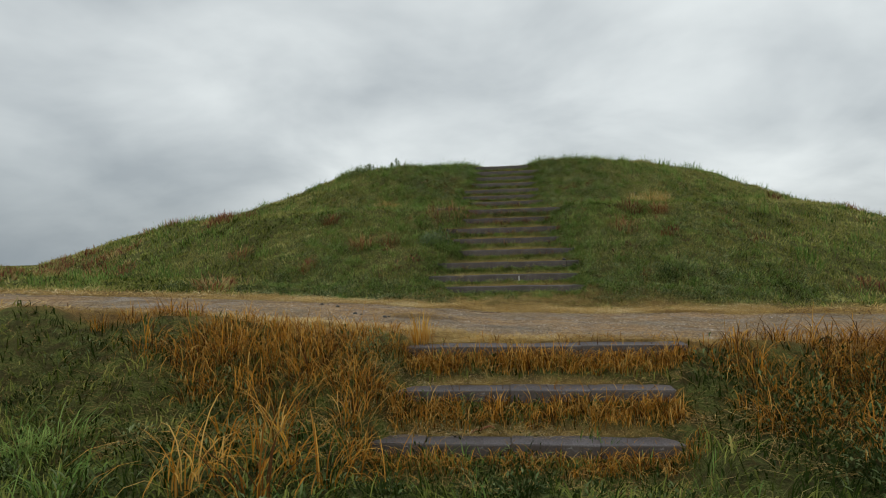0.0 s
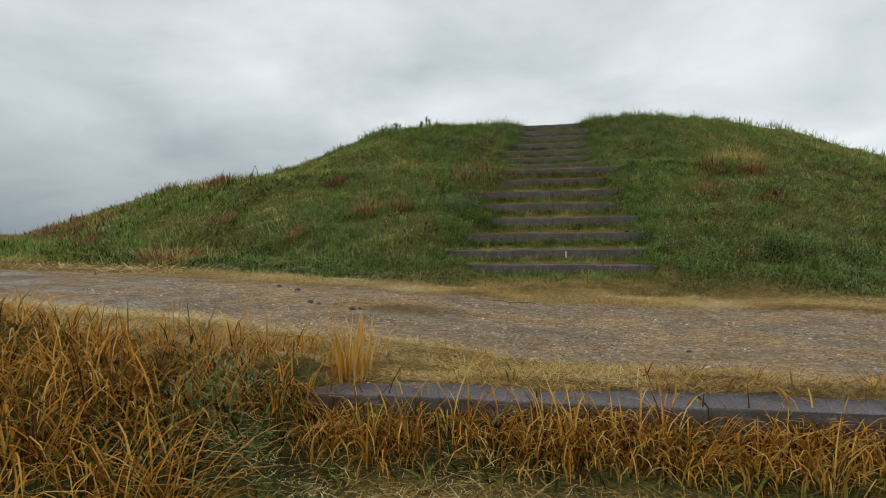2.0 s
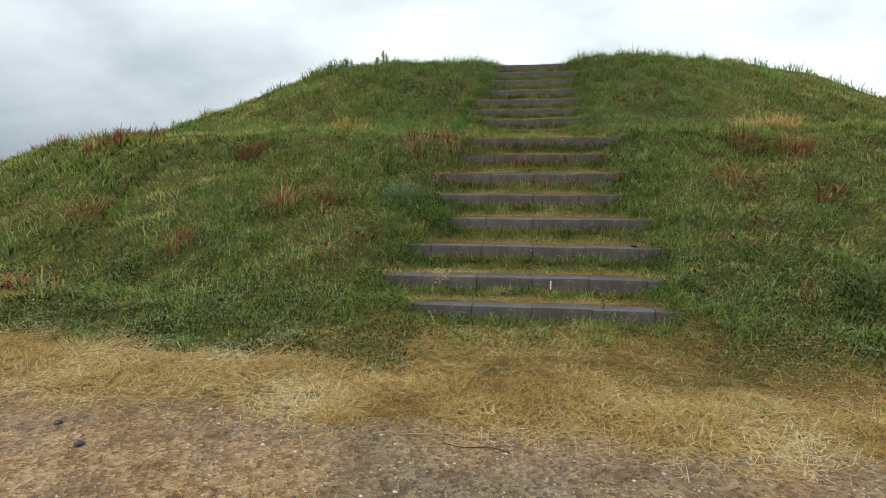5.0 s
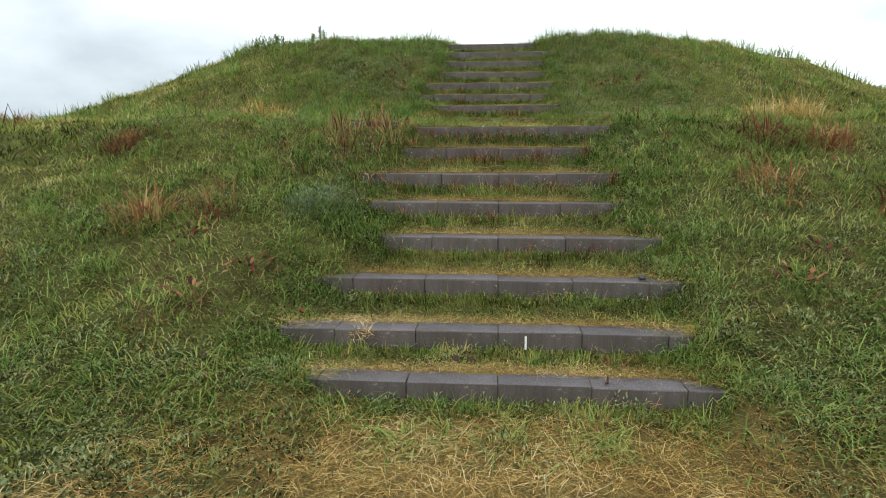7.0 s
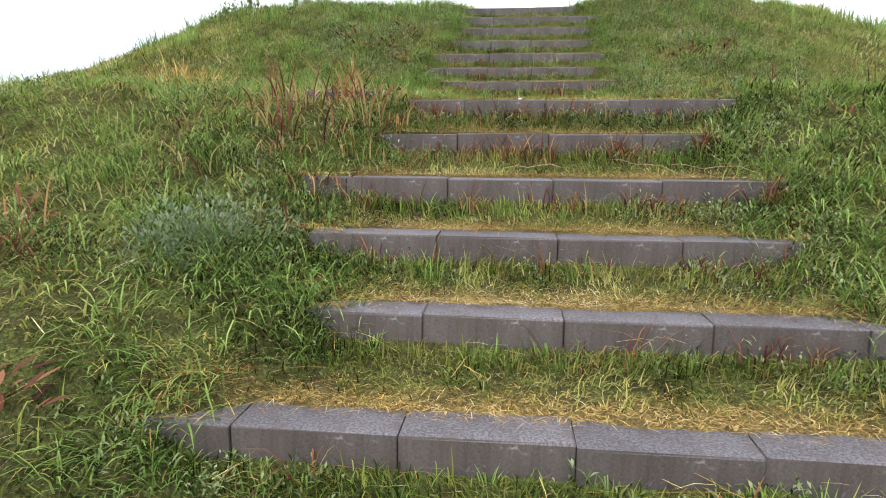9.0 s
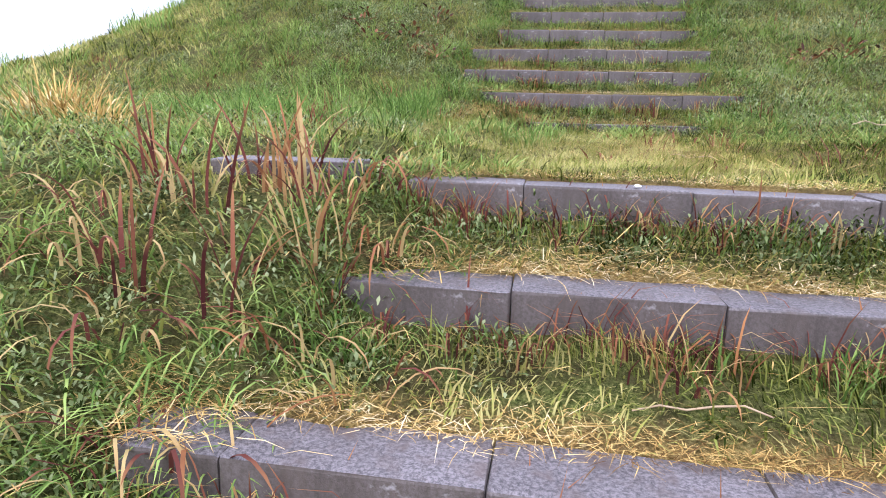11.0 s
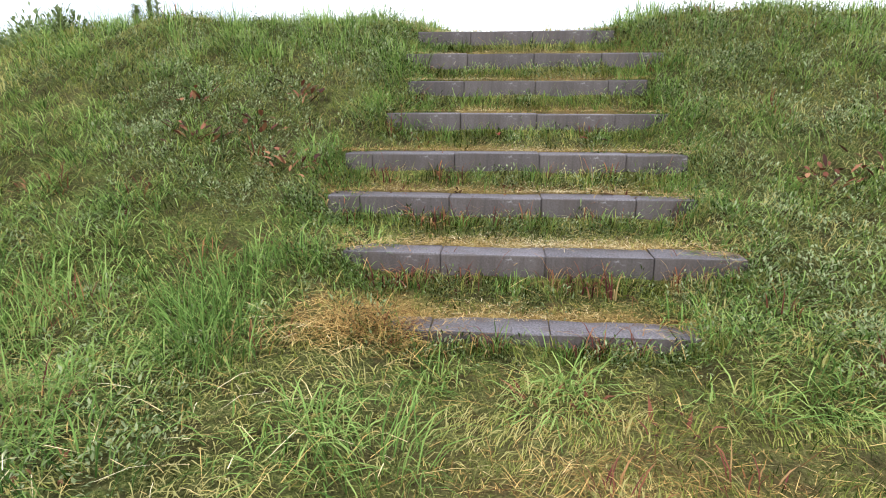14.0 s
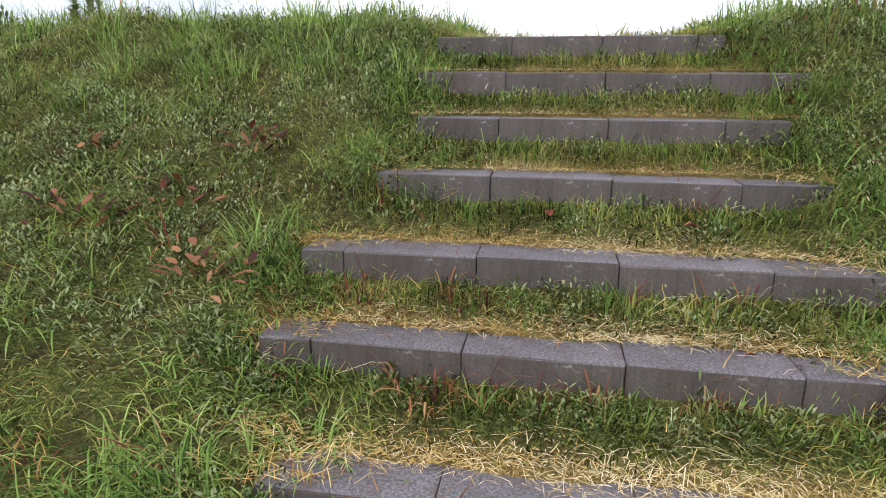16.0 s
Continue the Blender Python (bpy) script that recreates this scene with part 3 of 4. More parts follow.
turf.append(seed_blades(x, y, (0.03, 0.09), 0.0034, lean=(0.2, 1.2), curl=(0.0, 0.5), tone_bias=0.04, spread=1.1))
# the lower bank, left and right of its steps, and the ground at its foot
# tone lowered, most on the right: the bank's dimness put into the blades' colour
x, y = scatter(-10, 8.5, -4.0, 5.2, 150)
x, y = keep(x, y, ~on_stone(x, y) & (rng.random(len(x)) > straw_amount(x, y)) & (y < path_edges(x)[0] - 0.7))
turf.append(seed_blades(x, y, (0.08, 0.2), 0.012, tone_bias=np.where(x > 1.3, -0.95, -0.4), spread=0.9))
x, y = scatter(-7, 6.5, 0.6, 5.2, 560, 1.2)
x, y = keep(x, y, ~on_stone(x, y) & (rng.random(len(x)) > straw_amount(x, y)) & (y < path_edges(x)[0] - 0.7))
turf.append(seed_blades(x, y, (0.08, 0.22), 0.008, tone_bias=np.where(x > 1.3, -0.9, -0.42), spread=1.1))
x, y = scatter(-18, -6, -2.5, 7, 160)
x, y = keep(x, y, y < path_edges(x)[0] - 0.4)
turf.append(seed_blades(x, y, (0.09, 0.24), 0.016, tone_bias=0.05))
green = blade_object("grass", turf, M_GREEN)
tagged(green, "short rough green grass over mound and bank", "grass", kind="stuff")

# long, lush, drooping grass in clumps
cx, cy = scatter(-5.0, 5.5, 10.9, 22.8, 17)
w = fbm(cx, cy, 0.55, 60)
ok = ((w > 0.46) | (rng.random(len(cx)) < 0.35)) & ~in_stairs(cx, cy) & (landing_wear(cx, cy) < 0.3)
cx, cy = keep(cx, cy, ok)
cx, cy = keep(cx, cy, ~near_slab(cx, cy) & (np.hypot(cx + 0.9, cy - 18.4) > 0.5))
lush = [clumps(cx, cy, 38, 0.15, (0.10, 0.28), 0.007, lean=(0.45, 1.2), curl=(0.6, 1.3), downhill=0.5, spread=1.2, tone_bias=0.14)]
cx = np.concatenate([rng.normal(-2.6, 0.7, 34), rng.normal(-1.75, 0.2, 7), rng.normal(2.6, 0.5, 14)])
cy = np.concatenate([rng.normal(17.6, 0.7, 34), rng.normal(18.3, 0.3, 7), rng.normal(17.8, 0.6, 14)])
lush.append(clumps(cx, cy, 60, 0.2, (0.16, 0.38), 0.0062, lean=(0.1, 0.6), curl=(0.4, 1.6), downhill=0.2, tone_bias=-0.05))
cx, cy = scatter(-12, 12, 10, 24, 1.6)
cx, cy = keep(cx, cy, (np.abs(cx) > 5.5) & (cy > path_edges(cx)[1] + 1.0))
lush.append(clumps(cx, cy, 22, 0.25, (0.14, 0.36), 0.014, downhill=0.3))
cx, cy = scatter(-6.5, 6.0, 21.0, 22.9, 11)
cx, cy = keep(cx, cy, (cx < -0.95) | (cx > 0.85))
lush.append(clumps(cx, cy, 20, 0.16, (0.14, 0.36), 0.006, lean=(0.0, 0.55), curl=(0.2, 1.3), tone_bias=0.1, spread=1.1))
# yellowing tufts beside the upper flight
cx, cy = rng.normal(1.72, 0.16, 16), rng.uniform(12.2, 13.7, 16)
lush.append(clumps(cx, cy, 34, 0.15, (0.08, 0.22), 0.0055, lean=(0.3, 1.0), curl=(0.5, 1.4), tone_bias=0.2))
# green tufts pushing through the straw below the flight
cx, cy = scatter(-4.0, 4.0, 9.9, 11.35, 5)
cx, cy = keep(cx, cy, (np.abs(cx - 0.1) > 0.9 + 0.8 * fbm(cx, cy, 0.8, 63)) | (cy > 11.1))
lush.append(clumps(cx, cy, 30, 0.14, (0.06, 0.2), 0.006, lean=(0.2, 1.0), curl=(0.4, 1.4), tone_bias=-0.15))
# foreground below the bank
cx, cy = scatter(-8, -1.6, -0.2, 4.0, 7, 1.0)
cx, cy = keep(cx, cy, cx < -1.9 - 0.9 * (fbm(cx, cy, 0.8, 61) - 0.5) - 0.35 * (cy - 1.5))
lush.append(clumps(cx, cy, 60, 0.2, (0.15, 0.4), 0.007, tone_bias=0.0, lean=(0.2, 0.9), curl=(0.6, 1.6)))
cx, cy = scatter(-1.2, 1.4, 1.0, 3.8, 4)
lush.append(clumps(cx, cy, 24, 0.16, (0.08, 0.2), 0.006, tone_bias=-0.3))
# green tufts at the feet of the faces
for fy, fz, x0, x1 in STEPS:
    m = int((12 if fy > 6 else 3) * (x1 - x0))
    lush.append(clumps(rng.uniform(x0, x1, m), np.full(m, fy - 0.08) + rng.uniform(-0.08, 0.05, m), 14, 0.06, (0.05, 0.15), 0.0055, lean=(0.0, 0.5), curl=(0.3, 1.2), tone_bias=-0.1))
for fy, fz, x0, x1 in UPPER_A + UPPER_B:
    for e, s in ((x0, -1), (x1, 1)):
        m = 5 if fy == 18.28 and s < 0 else 22
        lush.append(clumps(e + s * rng.uniform(-0.22, 0.28, m), fy + rng.uniform(-0.2, 0.3, m), 20, 0.12, (0.07, 0.2), 0.0065, lean=(0.4, 1.2), curl=(0.5, 1.3), downhill=0.4))
long_grass = blade_object("long_grass", lush, M_LUSH)
tagged(long_grass, "long drooping bright green grass in clumps", "grass", kind="stuff")

# small-leaved weeds
cx, cy = scatter(-5, 6, 10.7, 22, 22)
w = fbm(cx, cy, 0.7, 70)
cx, cy = keep(cx, cy, (w > 0.47) & ~near_slab(cx, cy) & ~on_stone(cx, cy, 0.03) & ~in_path(cx, cy) & (rng.random(len(cx)) > straw_amount(cx, cy)) & ~((np.abs(cx) < 1.45) & (cy > 15.4) & (cy < 18.2)))
leafy = dict(lean=(0.4, 1.4), curl=(0.1, 0.8), seg=2, spread=1.1, ovate=True)
weeds = [clumps(cx, cy, 80, 0.15, (0.014, 0.042), 0.011, lift=0.11, **leafy)]
# dark plants right of the steps, with the bank's shade added to their tone
cx, cy = scatter(1.25, 7.5, -0.2, 4.95, 26, 1.0)
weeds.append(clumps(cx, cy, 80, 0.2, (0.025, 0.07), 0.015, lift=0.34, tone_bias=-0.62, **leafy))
cx, cy = scatter(-6, 1.4, 0.9, 4.8, 15, 1.0)
cx, cy = keep(cx, cy, ~on_stone(cx, cy, 0.05))
weeds.append(clumps(cx, cy, 60, 0.17, (0.025, 0.065), 0.013, lift=0.16, tone_bias=-0.5, **leafy))
cx, cy = scatter(1.1, 3.4, 17.9, 22.3, 26)
cx, cy = keep(cx, cy, ~in_stairs(cx, cy))
weeds.append(clumps(cx, cy, 100, 0.17, (0.014, 0.042), 0.011, lift=0.18, tone_bias=0.16, **leafy))
cx, cy = scatter(-3.4, -1.1, 19.3, 22.3, 20)
cx, cy = keep(cx, cy, ~in_stairs(cx, cy))
weeds.append(clumps(cx, cy, 100, 0.17, (0.014, 0.042), 0.011, lift=0.17, tone_bias=0.18, **leafy))
cx, cy = scatter(-2.8, -1.15, 13.2, 15.4, 18)
cx, cy = keep(cx, cy, ~in_stairs(cx, cy) & ~near_slab(cx, cy))
weeds.append(clumps(cx, cy, 115, 0.16, (0.012, 0.034), 0.008, lift=0.17, tone_bias=-0.2, **leafy))
cx, cy = scatter(-0.4, 1.35, 15.02, 15.27, 150)
weeds.append(clumps(cx, cy, 50, 0.09, (0.014, 0.034), 0.010, lift=0.13, tone_bias=-0.25, **leafy))
for fy, fz, x0, x1 in UPPER_A + UPPER_B:
    for e, sgn in ((x0, 1), (x1, -1)):
        wx = e + sgn * rng.uniform(-0.3, 0.1, 7)
        weeds.append(clumps(wx, fy - rng.uniform(-0.05, 0.14, 7), 55, 0.11, (0.014, 0.036), 0.010, lift=0.2, tone_bias=-0.22, **leafy))
for fy, fz, x0, x1 in UPPER_A + UPPER_B:
    m = int(15 * (x1 - x0))
    wx = rng.uniform(x0, x1, m)
    wx = wx[fbm(wx, 0 * wx + fy, 1.3, 71) > 0.42]
    weeds.append(clumps(wx, fy - rng.uniform(0.03, 0.2, len(wx)), 40, 0.08, (0.014, 0.034), 0.010, lift=0.12, tone_bias=-0.1, **leafy))
cx = np.concatenate([rng.uniform(-6.5, -1.1, 420), rng.uniform(1.5, 5.5, 230)])
cy = np.concatenate([rng.uniform(10.0, 11.7, 420), rng.uniform(10.5, 12.0, 230)])
cx, cy = keep(cx, cy, (cy > path_edges(cx)[1] + 0.75 + 0.5 * fbm(cx, cy, 1.3, 73)) & ~on_stone(cx, cy, 0.05))
weeds.append(clumps(cx, cy, 70, 0.17, (0.016, 0.04), 0.014, lift=0.07, tone_bias=-0.12, **leafy))
weed_ob = blade_object("weeds", weeds, M_WEED)
tagged(weed_ob, "low dark green leafy weeds among the grass", "weeds", kind="stuff")

# cut straw lying flat
lay = []


def lay_straw(x, y, length=(0.03, 0.2), width=0.0028, bias=0.0, lift=0.03):
    n = len(x)
    P = stand(x, y, 0.0)
    P[:, 2] += rng.uniform(0.004, lift, n)
    L = length[0] + (length[1] - length[0]) * rng.random(n) ** 2
    lay.append(blade_arrays(P, rng.uniform(0, 2 * np.pi, n), L, width * rng.uniform(0.6, 1.4, n), rng.uniform(1.2, 1.6, n), rng.uniform(1.4, 1.85, n),
                            0.5 + bias + (rng.random(n) - 0.5) * 0.85 + (fbm(x, y, 1.2, 80) - 0.5) * 1.1, 2))


for x0, x1, y0, y1, dens, wd in ((-4.5, 5, 4.9, 7.2, 5200, 0.0026), (-4.5, 5, 8.6, 11.3, 4200, 0.003), (-13, -4.5, 3.5, 10.5, 420, 0.011), (5, 12, 4.5, 11.3, 350, 0.011)):
    x, y = scatter(x0, x1, y0, y1, dens)
    a = straw_amount(x, y)
    ok = rng.random(len(x)) < a * (0.35 + 0.9 * fbm(x, y, 1.6, 81))
    lay_straw(*keep(x, y, ok & ~on_stone(x, y)), width=wd, length=(0.04, 0.24) if wd < 0.01 else (0.1, 0.4))
x, y = scatter(-2.2, 2.6, 10.2, 11.4, 1500)
lay_straw(*keep(x, y, ~on_stone(x, y) & (rng.random(len(x)) < 0.25 + 0.75 * fbm(x, y, 1.8, 87))), length=(0.05, 0.22), bias=-0.22)
# a tuft of cut grass left on the gravel
n = 1500
lay_straw(rng.normal(-1.25, 0.3, n), rng.normal(7.75, 0.17, n), (0.05, 0.2), 0.0032, -0.08, 0.05)
# a thin scatter over the gravel
x, y = scatter(-5, 5, 5.5, 9.8, 130)
lay_straw(*keep(x, y, rng.random(len(x)) < smooth(0.4, 0.7, fbm(x, y, 0.9, 82))), bias=-0.1, lift=0.02, length=(0.03, 0.12))
for fy, fz, x0, x1 in STEPS:
    n = int((x1 - x0) * (1100 if fy > 6 else 1000))
    x = rng.uniform(x0 - 0.15, x1 + 0.15, n)
    y = fy + DEEP + np.abs(rng.normal(0, 0.07, n)) - 0.02 - 0.13 * (rng.random(n) ** 2.2) * (0.1 + 1.3 * fbm(x, 0 * x + fy, 2.2, 83))
    top = np.where(y < fy + DEEP, fz + 0.004, -9)
    k0 = len(lay)
    lay_straw(x, y, (0.02, 0.1), 0.0022, 0.12 if fy > 18 else -0.02, 0.03)
    v = lay[k0][0].reshape(n, 5, 3)
    v[:, :, 2] += np.maximum(top - v[:, 0, 2] + 0.012, 0)[:, None]
x, y = scatter(-1.2, 1.6, 15.5, 18.2, 4200)
lay_straw(*keep(x, y, ~on_stone(x, y) & (rng.random(len(x)) < (straw_amount(x, y) * 0.9 + 0.06) * landing_wear(x, y) * (0.4 + fbm(x, y, 2.0, 86)))), length=(0.02, 0.12), bias=0.05, width=0.0022, lift=0.018)
n = 1700
lay_straw(rng.normal(-0.93, 0.19, n), rng.normal(18.2, 0.1, n), (0.06, 0.22), 0.0028, 0.0, 0.11)
# a hank of straw hung over the edge of a step
n = 90
lay_straw(rng.normal(-0.98, 0.05, n), rng.normal(11.9, 0.04, n), (0.05, 0.2), 0.003, 0.1, 0.06)
lay[-1][0][:, 2] += 0.1
n = 900
lay_straw(rng.normal(0.2, 0.22, n), rng.normal(17.15, 0.3, n), (0.03, 0.14), 0.0022, 0.05, 0.03)
# straw drifted over one end of the edging below the terrace
n = 420
lay_straw(rng.normal(-0.4, 0.3, n), 15.0 + rng.normal(0.0, 0.07, n), (0.05, 0.22), 0.0022, -0.1, 0.05)
# dead thatch down the lower treads and bank
x, y = scatter(-4.5, 4.0, 2.8, 5.0, 700)
lay_straw(*keep(x, y, ~on_stone(x, y) & (rng.random(len(x)) < 0.3 + 0.5 * fbm(x, y, 1.2, 84))), length=(0.1, 0.35), bias=-0.3, lift=0.08)
# scattered dry stalks in the turf of the mound
x, y = scatter(-6, 7, 11, 22, 95)
lay_straw(*keep(x, y, ~on_stone(x, y)), length=(0.08, 0.3), bias=-0.1, lift=0.1)
# pale stubble heaps along the mown edge
cx, cy = scatter(-4.6, 4.6, 9.0, 10.5, 26)
near, far = path_edges(cx)
cx, cy = keep(cx, cy, (np.abs(cy - far - 0.25) < 0.45) & (fbm(cx, cy, 0.9, 88) > 0.5))
lay.append(clumps(cx, cy, 60, 0.16, (0.04, 0.12), 0.003, lean=(0.5, 1.3), curl=(0.1, 0.8), tone_bias=0.15, seg=2))
cx, cy = scatter(-4.0, 4.0, 5.0, 6.2, 22)
near, far = path_edges(cx)
cx, cy = keep(cx, cy, (np.abs(cy - near + 0.35) < 0.4) & (fbm(cx, cy, 0.9, 89) > 0.45))
lay.append(clumps(cx, cy, 70, 0.15, (0.03, 0.09), 0.0024, lean=(0.6, 1.4), curl=(0.1, 0.7), tone_bias=0.12, seg=2))
# litter that has drifted over the ends of the stones
for fy, fz, x0, x1 in UPPER_A + UPPER_B:
    for e, sgn in ((x0, 1), (x1, -1)):
        n = 150
        k0 = len(lay)
        lay_straw(e + sgn * (np.abs(rng.normal(0, 0.17, n)) - 0.06), fy + rng.uniform(0.0, DEEP, n), (0.04, 0.16), 0.003, -0.1, 0.02)
        v = lay[k0][0].reshape(n, 5, 3)
        v[:, :, 2] += np.maximum(fz + 0.006 + 0.015 * rng.random(n) - v[:, 0, 2], 0)[:, None]
straw_ob = blade_object("straw_litter", lay, M_STRAW)
tagged(straw_ob, "pale yellow cut straw lying flat on path and treads", "straw", kind="stuff")

# tall dried grass on the lower bank
cx, cy = scatter(-4.4, -0.85, 2.9, 5.4, 52)
dens = smooth(-3.7, -2.2, cx + 0.5 * (cy - 4.2)) * (0.35 + 0.65 * smooth(3.6, 4.5, cy)) * smooth(2.8, 4.2, cy + 0.25 * (cx + 1.2)) * smooth(0.3, 0.62, fbm(cx, cy, 1.3, 90)) * 1.2
cx, cy = keep(cx, cy, (rng.random(len(cx)) < dens) & (cy < 5.5 - 0.35 * (fbm(cx, 0 * cx, 1.0, 91))) & ~((cx > -0.95) & (cy > 4.9)))
hi = cy > 4.6
tall = [clumps(cx[~hi], cy[~hi], 30, 0.11, (0.16, 0.46), 0.0062, lean=(0.0, 0.7), curl=(0.6, 3.0), tone_bias=-0.12, spread=1.1, seg=5),
        clumps(cx[hi], cy[hi], 30, 0.11, (0.12, 0.32), 0.006, lean=(0.0, 0.7), curl=(0.4, 2.8), tone_bias=-0.08, spread=1.0, seg=4)]
cx, cy = scatter(1.2, 6.0, 2.3, 5.5, 62, 0.8)
cx, cy = keep(cx, cy, rng.random(len(cx)) < 0.3 + 0.9 * fbm(cx, cy, 1.0, 92) * smooth(2.6, 4.4, cy))
tall.append(clumps(cx, cy, 22, 0.11, (0.12, 0.36), 0.006, lean=(0.0, 0.7), curl=(0.6, 2.8), tone_bias=-0.22, spread=1.0, seg=4))
cx, cy = scatter(1.55, 6.5, 3.9, 5.6, 40, 0.8)
cx, cy = keep(cx, cy, fbm(cx, cy, 1.2, 93) > 0.36)
tall.append(clumps(cx, cy, 20, 0.13, (0.16, 0.5), 0.007, lean=(0.0, 0.5), curl=(0.8, 3.0), tone_bias=-0.2, spread=1.1, seg=5))
cx, cy = scatter(-1.7, -0.7, 2.1, 3.4, 9)
tall.append(clumps(cx, cy, 22, 0.09, (0.25, 0.52), 0.008, lean=(0.0, 0.35), curl=(0.8, 2.8), tone_bias=0.0, seg=5))
for (fy, fz, x0, x1), k, ht in ((LOWER[2], 75, 0.23), (LOWER[1], 66, 0.2), (LOWER[0], 40, 0.15)):
    m = int(k * (x1 - x0))
    tall.append(clumps(rng.uniform(x0, x1, m), fy - rng.uniform(0.02, 0.2, m), 15, 0.06, (0.09, ht + 0.04), 0.0058, lean=(0.0, 0.5), curl=(0.6, 2.8), tone_bias=-0.05, spread=1.1, seg=4))
cx, cy = scatter(-0.9, 1.4, 4.98, 5.3, 26)
tall.append(clumps(cx, cy, 8, 0.06, (0.05, 0.16), 0.006, lean=(0.3, 1.0), curl=(0.2, 0.9)))
tall_ob = blade_object("dried_grass", tall, M_TALL)
tagged(tall_ob, "tall dried orange-brown grass on the lower bank", "grass", kind="stuff")

# reddened blades scattered over the upper faces and slopes
red = []
for (fy, fz, x0, x1), k in zip(UPPER_A + UPPER_B, (0, 0, 1, 3, 7, 12, 20, 20, 7, 12, 6, 4, 2, 1, 1, 0)):
    m = int(k * (x1 - x0))
    if m:
        red.append(clumps(rng.uniform(x0, x1, m), fy - rng.uniform(0.02, 0.1, m), 9, 0.06, (0.09, 0.27), 0.0062, lean=(0.0, 0.35), curl=(0.4, 2.0), spread=1.0))
cx, cy = scatter(-6, 7, 11.2, 22, 1.6)
ok = ~in_stairs(cx, cy) & (fbm(cx, cy, 0.8, 95) > 0.56)
cx, cy = keep(cx, cy, ok)
red.append(clumps(cx, cy, 20, 0.16, (0.08, 0.26), 0.007, lean=(0.1, 0.8), curl=(0.2, 1.2)))
# withered growth along the far slope and its brow
cx, cy = scatter(-17, -5, 9.5, 19, 2.2)
cx, cy = keep(cx, cy, (cy > path_edges(cx)[1] + 1.2) & (fbm(cx, cy, 0.45, 98) > 0.60 - 0.22 * smooth(-8, -13, cx)))
red.append(clumps(cx, cy, 36, 0.3, (0.12, 0.34), 0.02, lean=(0.1, 1.0), curl=(0.3, 1.2), tone_bias=0.25))
cx, cy = scatter(4.5, 12, 11, 20, 1.2)
cx, cy = keep(cx, cy, fbm(cx, cy, 0.5, 99) > 0.6)
red.append(clumps(cx, cy, 30, 0.26, (0.12, 0.3), 0.016, lean=(0.1, 1.0), curl=(0.3, 1.2), tone_bias=0.15))
red_ob = blade_object("reddened_grass", red, M_RED)
tagged(red_ob, "sparse red-brown grass blades before the stone faces", "grass", kind="stuff")

# brown dead leaves in the turf
cx, cy = scatter(-5, 6, 11, 22, 1.3)
cx, cy = keep(cx, cy, ~on_stone(cx, cy) & (fbm(cx, cy, 0.7, 97) > 0.52))
dead = blade_object("dead_leaves", [clumps(cx, cy, 16, 0.14, (0.04, 0.13), 0.018, lean=(0.4, 1.3), curl=(0.2, 1.0), seg=2)], M_DEAD)
tagged(dead, "brown withered weed leaves on the slope", "leaves", kind="stuff")


# ---- tufts and plants that stand out ----
M_DARK = plain("dark_wet_stone", (0.035, 0.033, 0.032), 0.4)
M_BARK = plain("orange_bark", (0.30, 0.12, 0.05), 0.8)
M_REDLEAF = plain("red_leaf", (0.30, 0.06, 0.03), 0.6)
M_BROWN = plain("brown_leaf", (0.12, 0.05, 0.035), 0.7)


def tuft(x, y, label, mat, count, radius, length, width, lean=(0.0, 0.5), curl=(0.2, 1.3), tone=0.0, name="grass_tuft", category="grass tuft", seg=3, lift=0.0):
    z = float(height(np.array([x]), np.array([y]))[0])
    ob = blade_object(name, [clumps(np.array([x]), np.array([y]), count, radius, length, width, lean, curl, tone, seg, lift=lift, ovate=lift > 0)], mat)
    ob.data.transform(Matrix.Translation((-x, -y, -z)))
    ob.location = (x, y, z)
    return tagged(ob, label, category)


def bladed_tuft(x, y, label, mat, count, radius, length, width, lean, curl, tone, name="dry_grass_tuft", category="grass tuft", piece="blade", ovate=False, lift=-0.03):
    """A tuft near the walk whose broad blades can be told apart: each blade is a part."""
    z = float(height(np.array([x]), np.array([y]))[0])
    root = new(name)
    root.location = (x, y, z)
    tagged(root, label, category)
    for _ in range(count):
        r, a = radius * math.sqrt(rng.random()), rng.uniform(0, 6.283)
        l0 = rng.uniform(*lean) * (0.4 + 0.8 * r / radius)

        def one(v):
            return np.array([v])

        blade = blade_object(piece, [blade_arrays(np.array([[r * math.cos(a), r * math.sin(a), lift * (0.3 + rng.random() * 0.7)]]), one(a + rng.normal(0, 0.6)), one(rng.uniform(*length)), one(width * rng.uniform(0.6, 1.3)),
                                                    one(l0), one(l0 + rng.uniform(*curl)), one(0.5 + tone + (rng.random() - 0.5) * 1.3), 4 if ovate else 6, ovate)], mat)
        blade.parent = root


for x, y in ((-1.3, 15.02), (-1.42, 15.12), (-1.66, 14.9), (-1.4, 14.6), (-1.52, 15.08), (-1.22, 14.78), (-1.75, 14.6), (-1.9, 15.05)):
    bladed_tuft(x, y, "upright red-brown dried grass tuft beside the stone stairs", M_RED, 13, 0.12, (0.16, 0.46), 0.0135, (0.0, 0.25), (0.0, 1.6), 0.05)
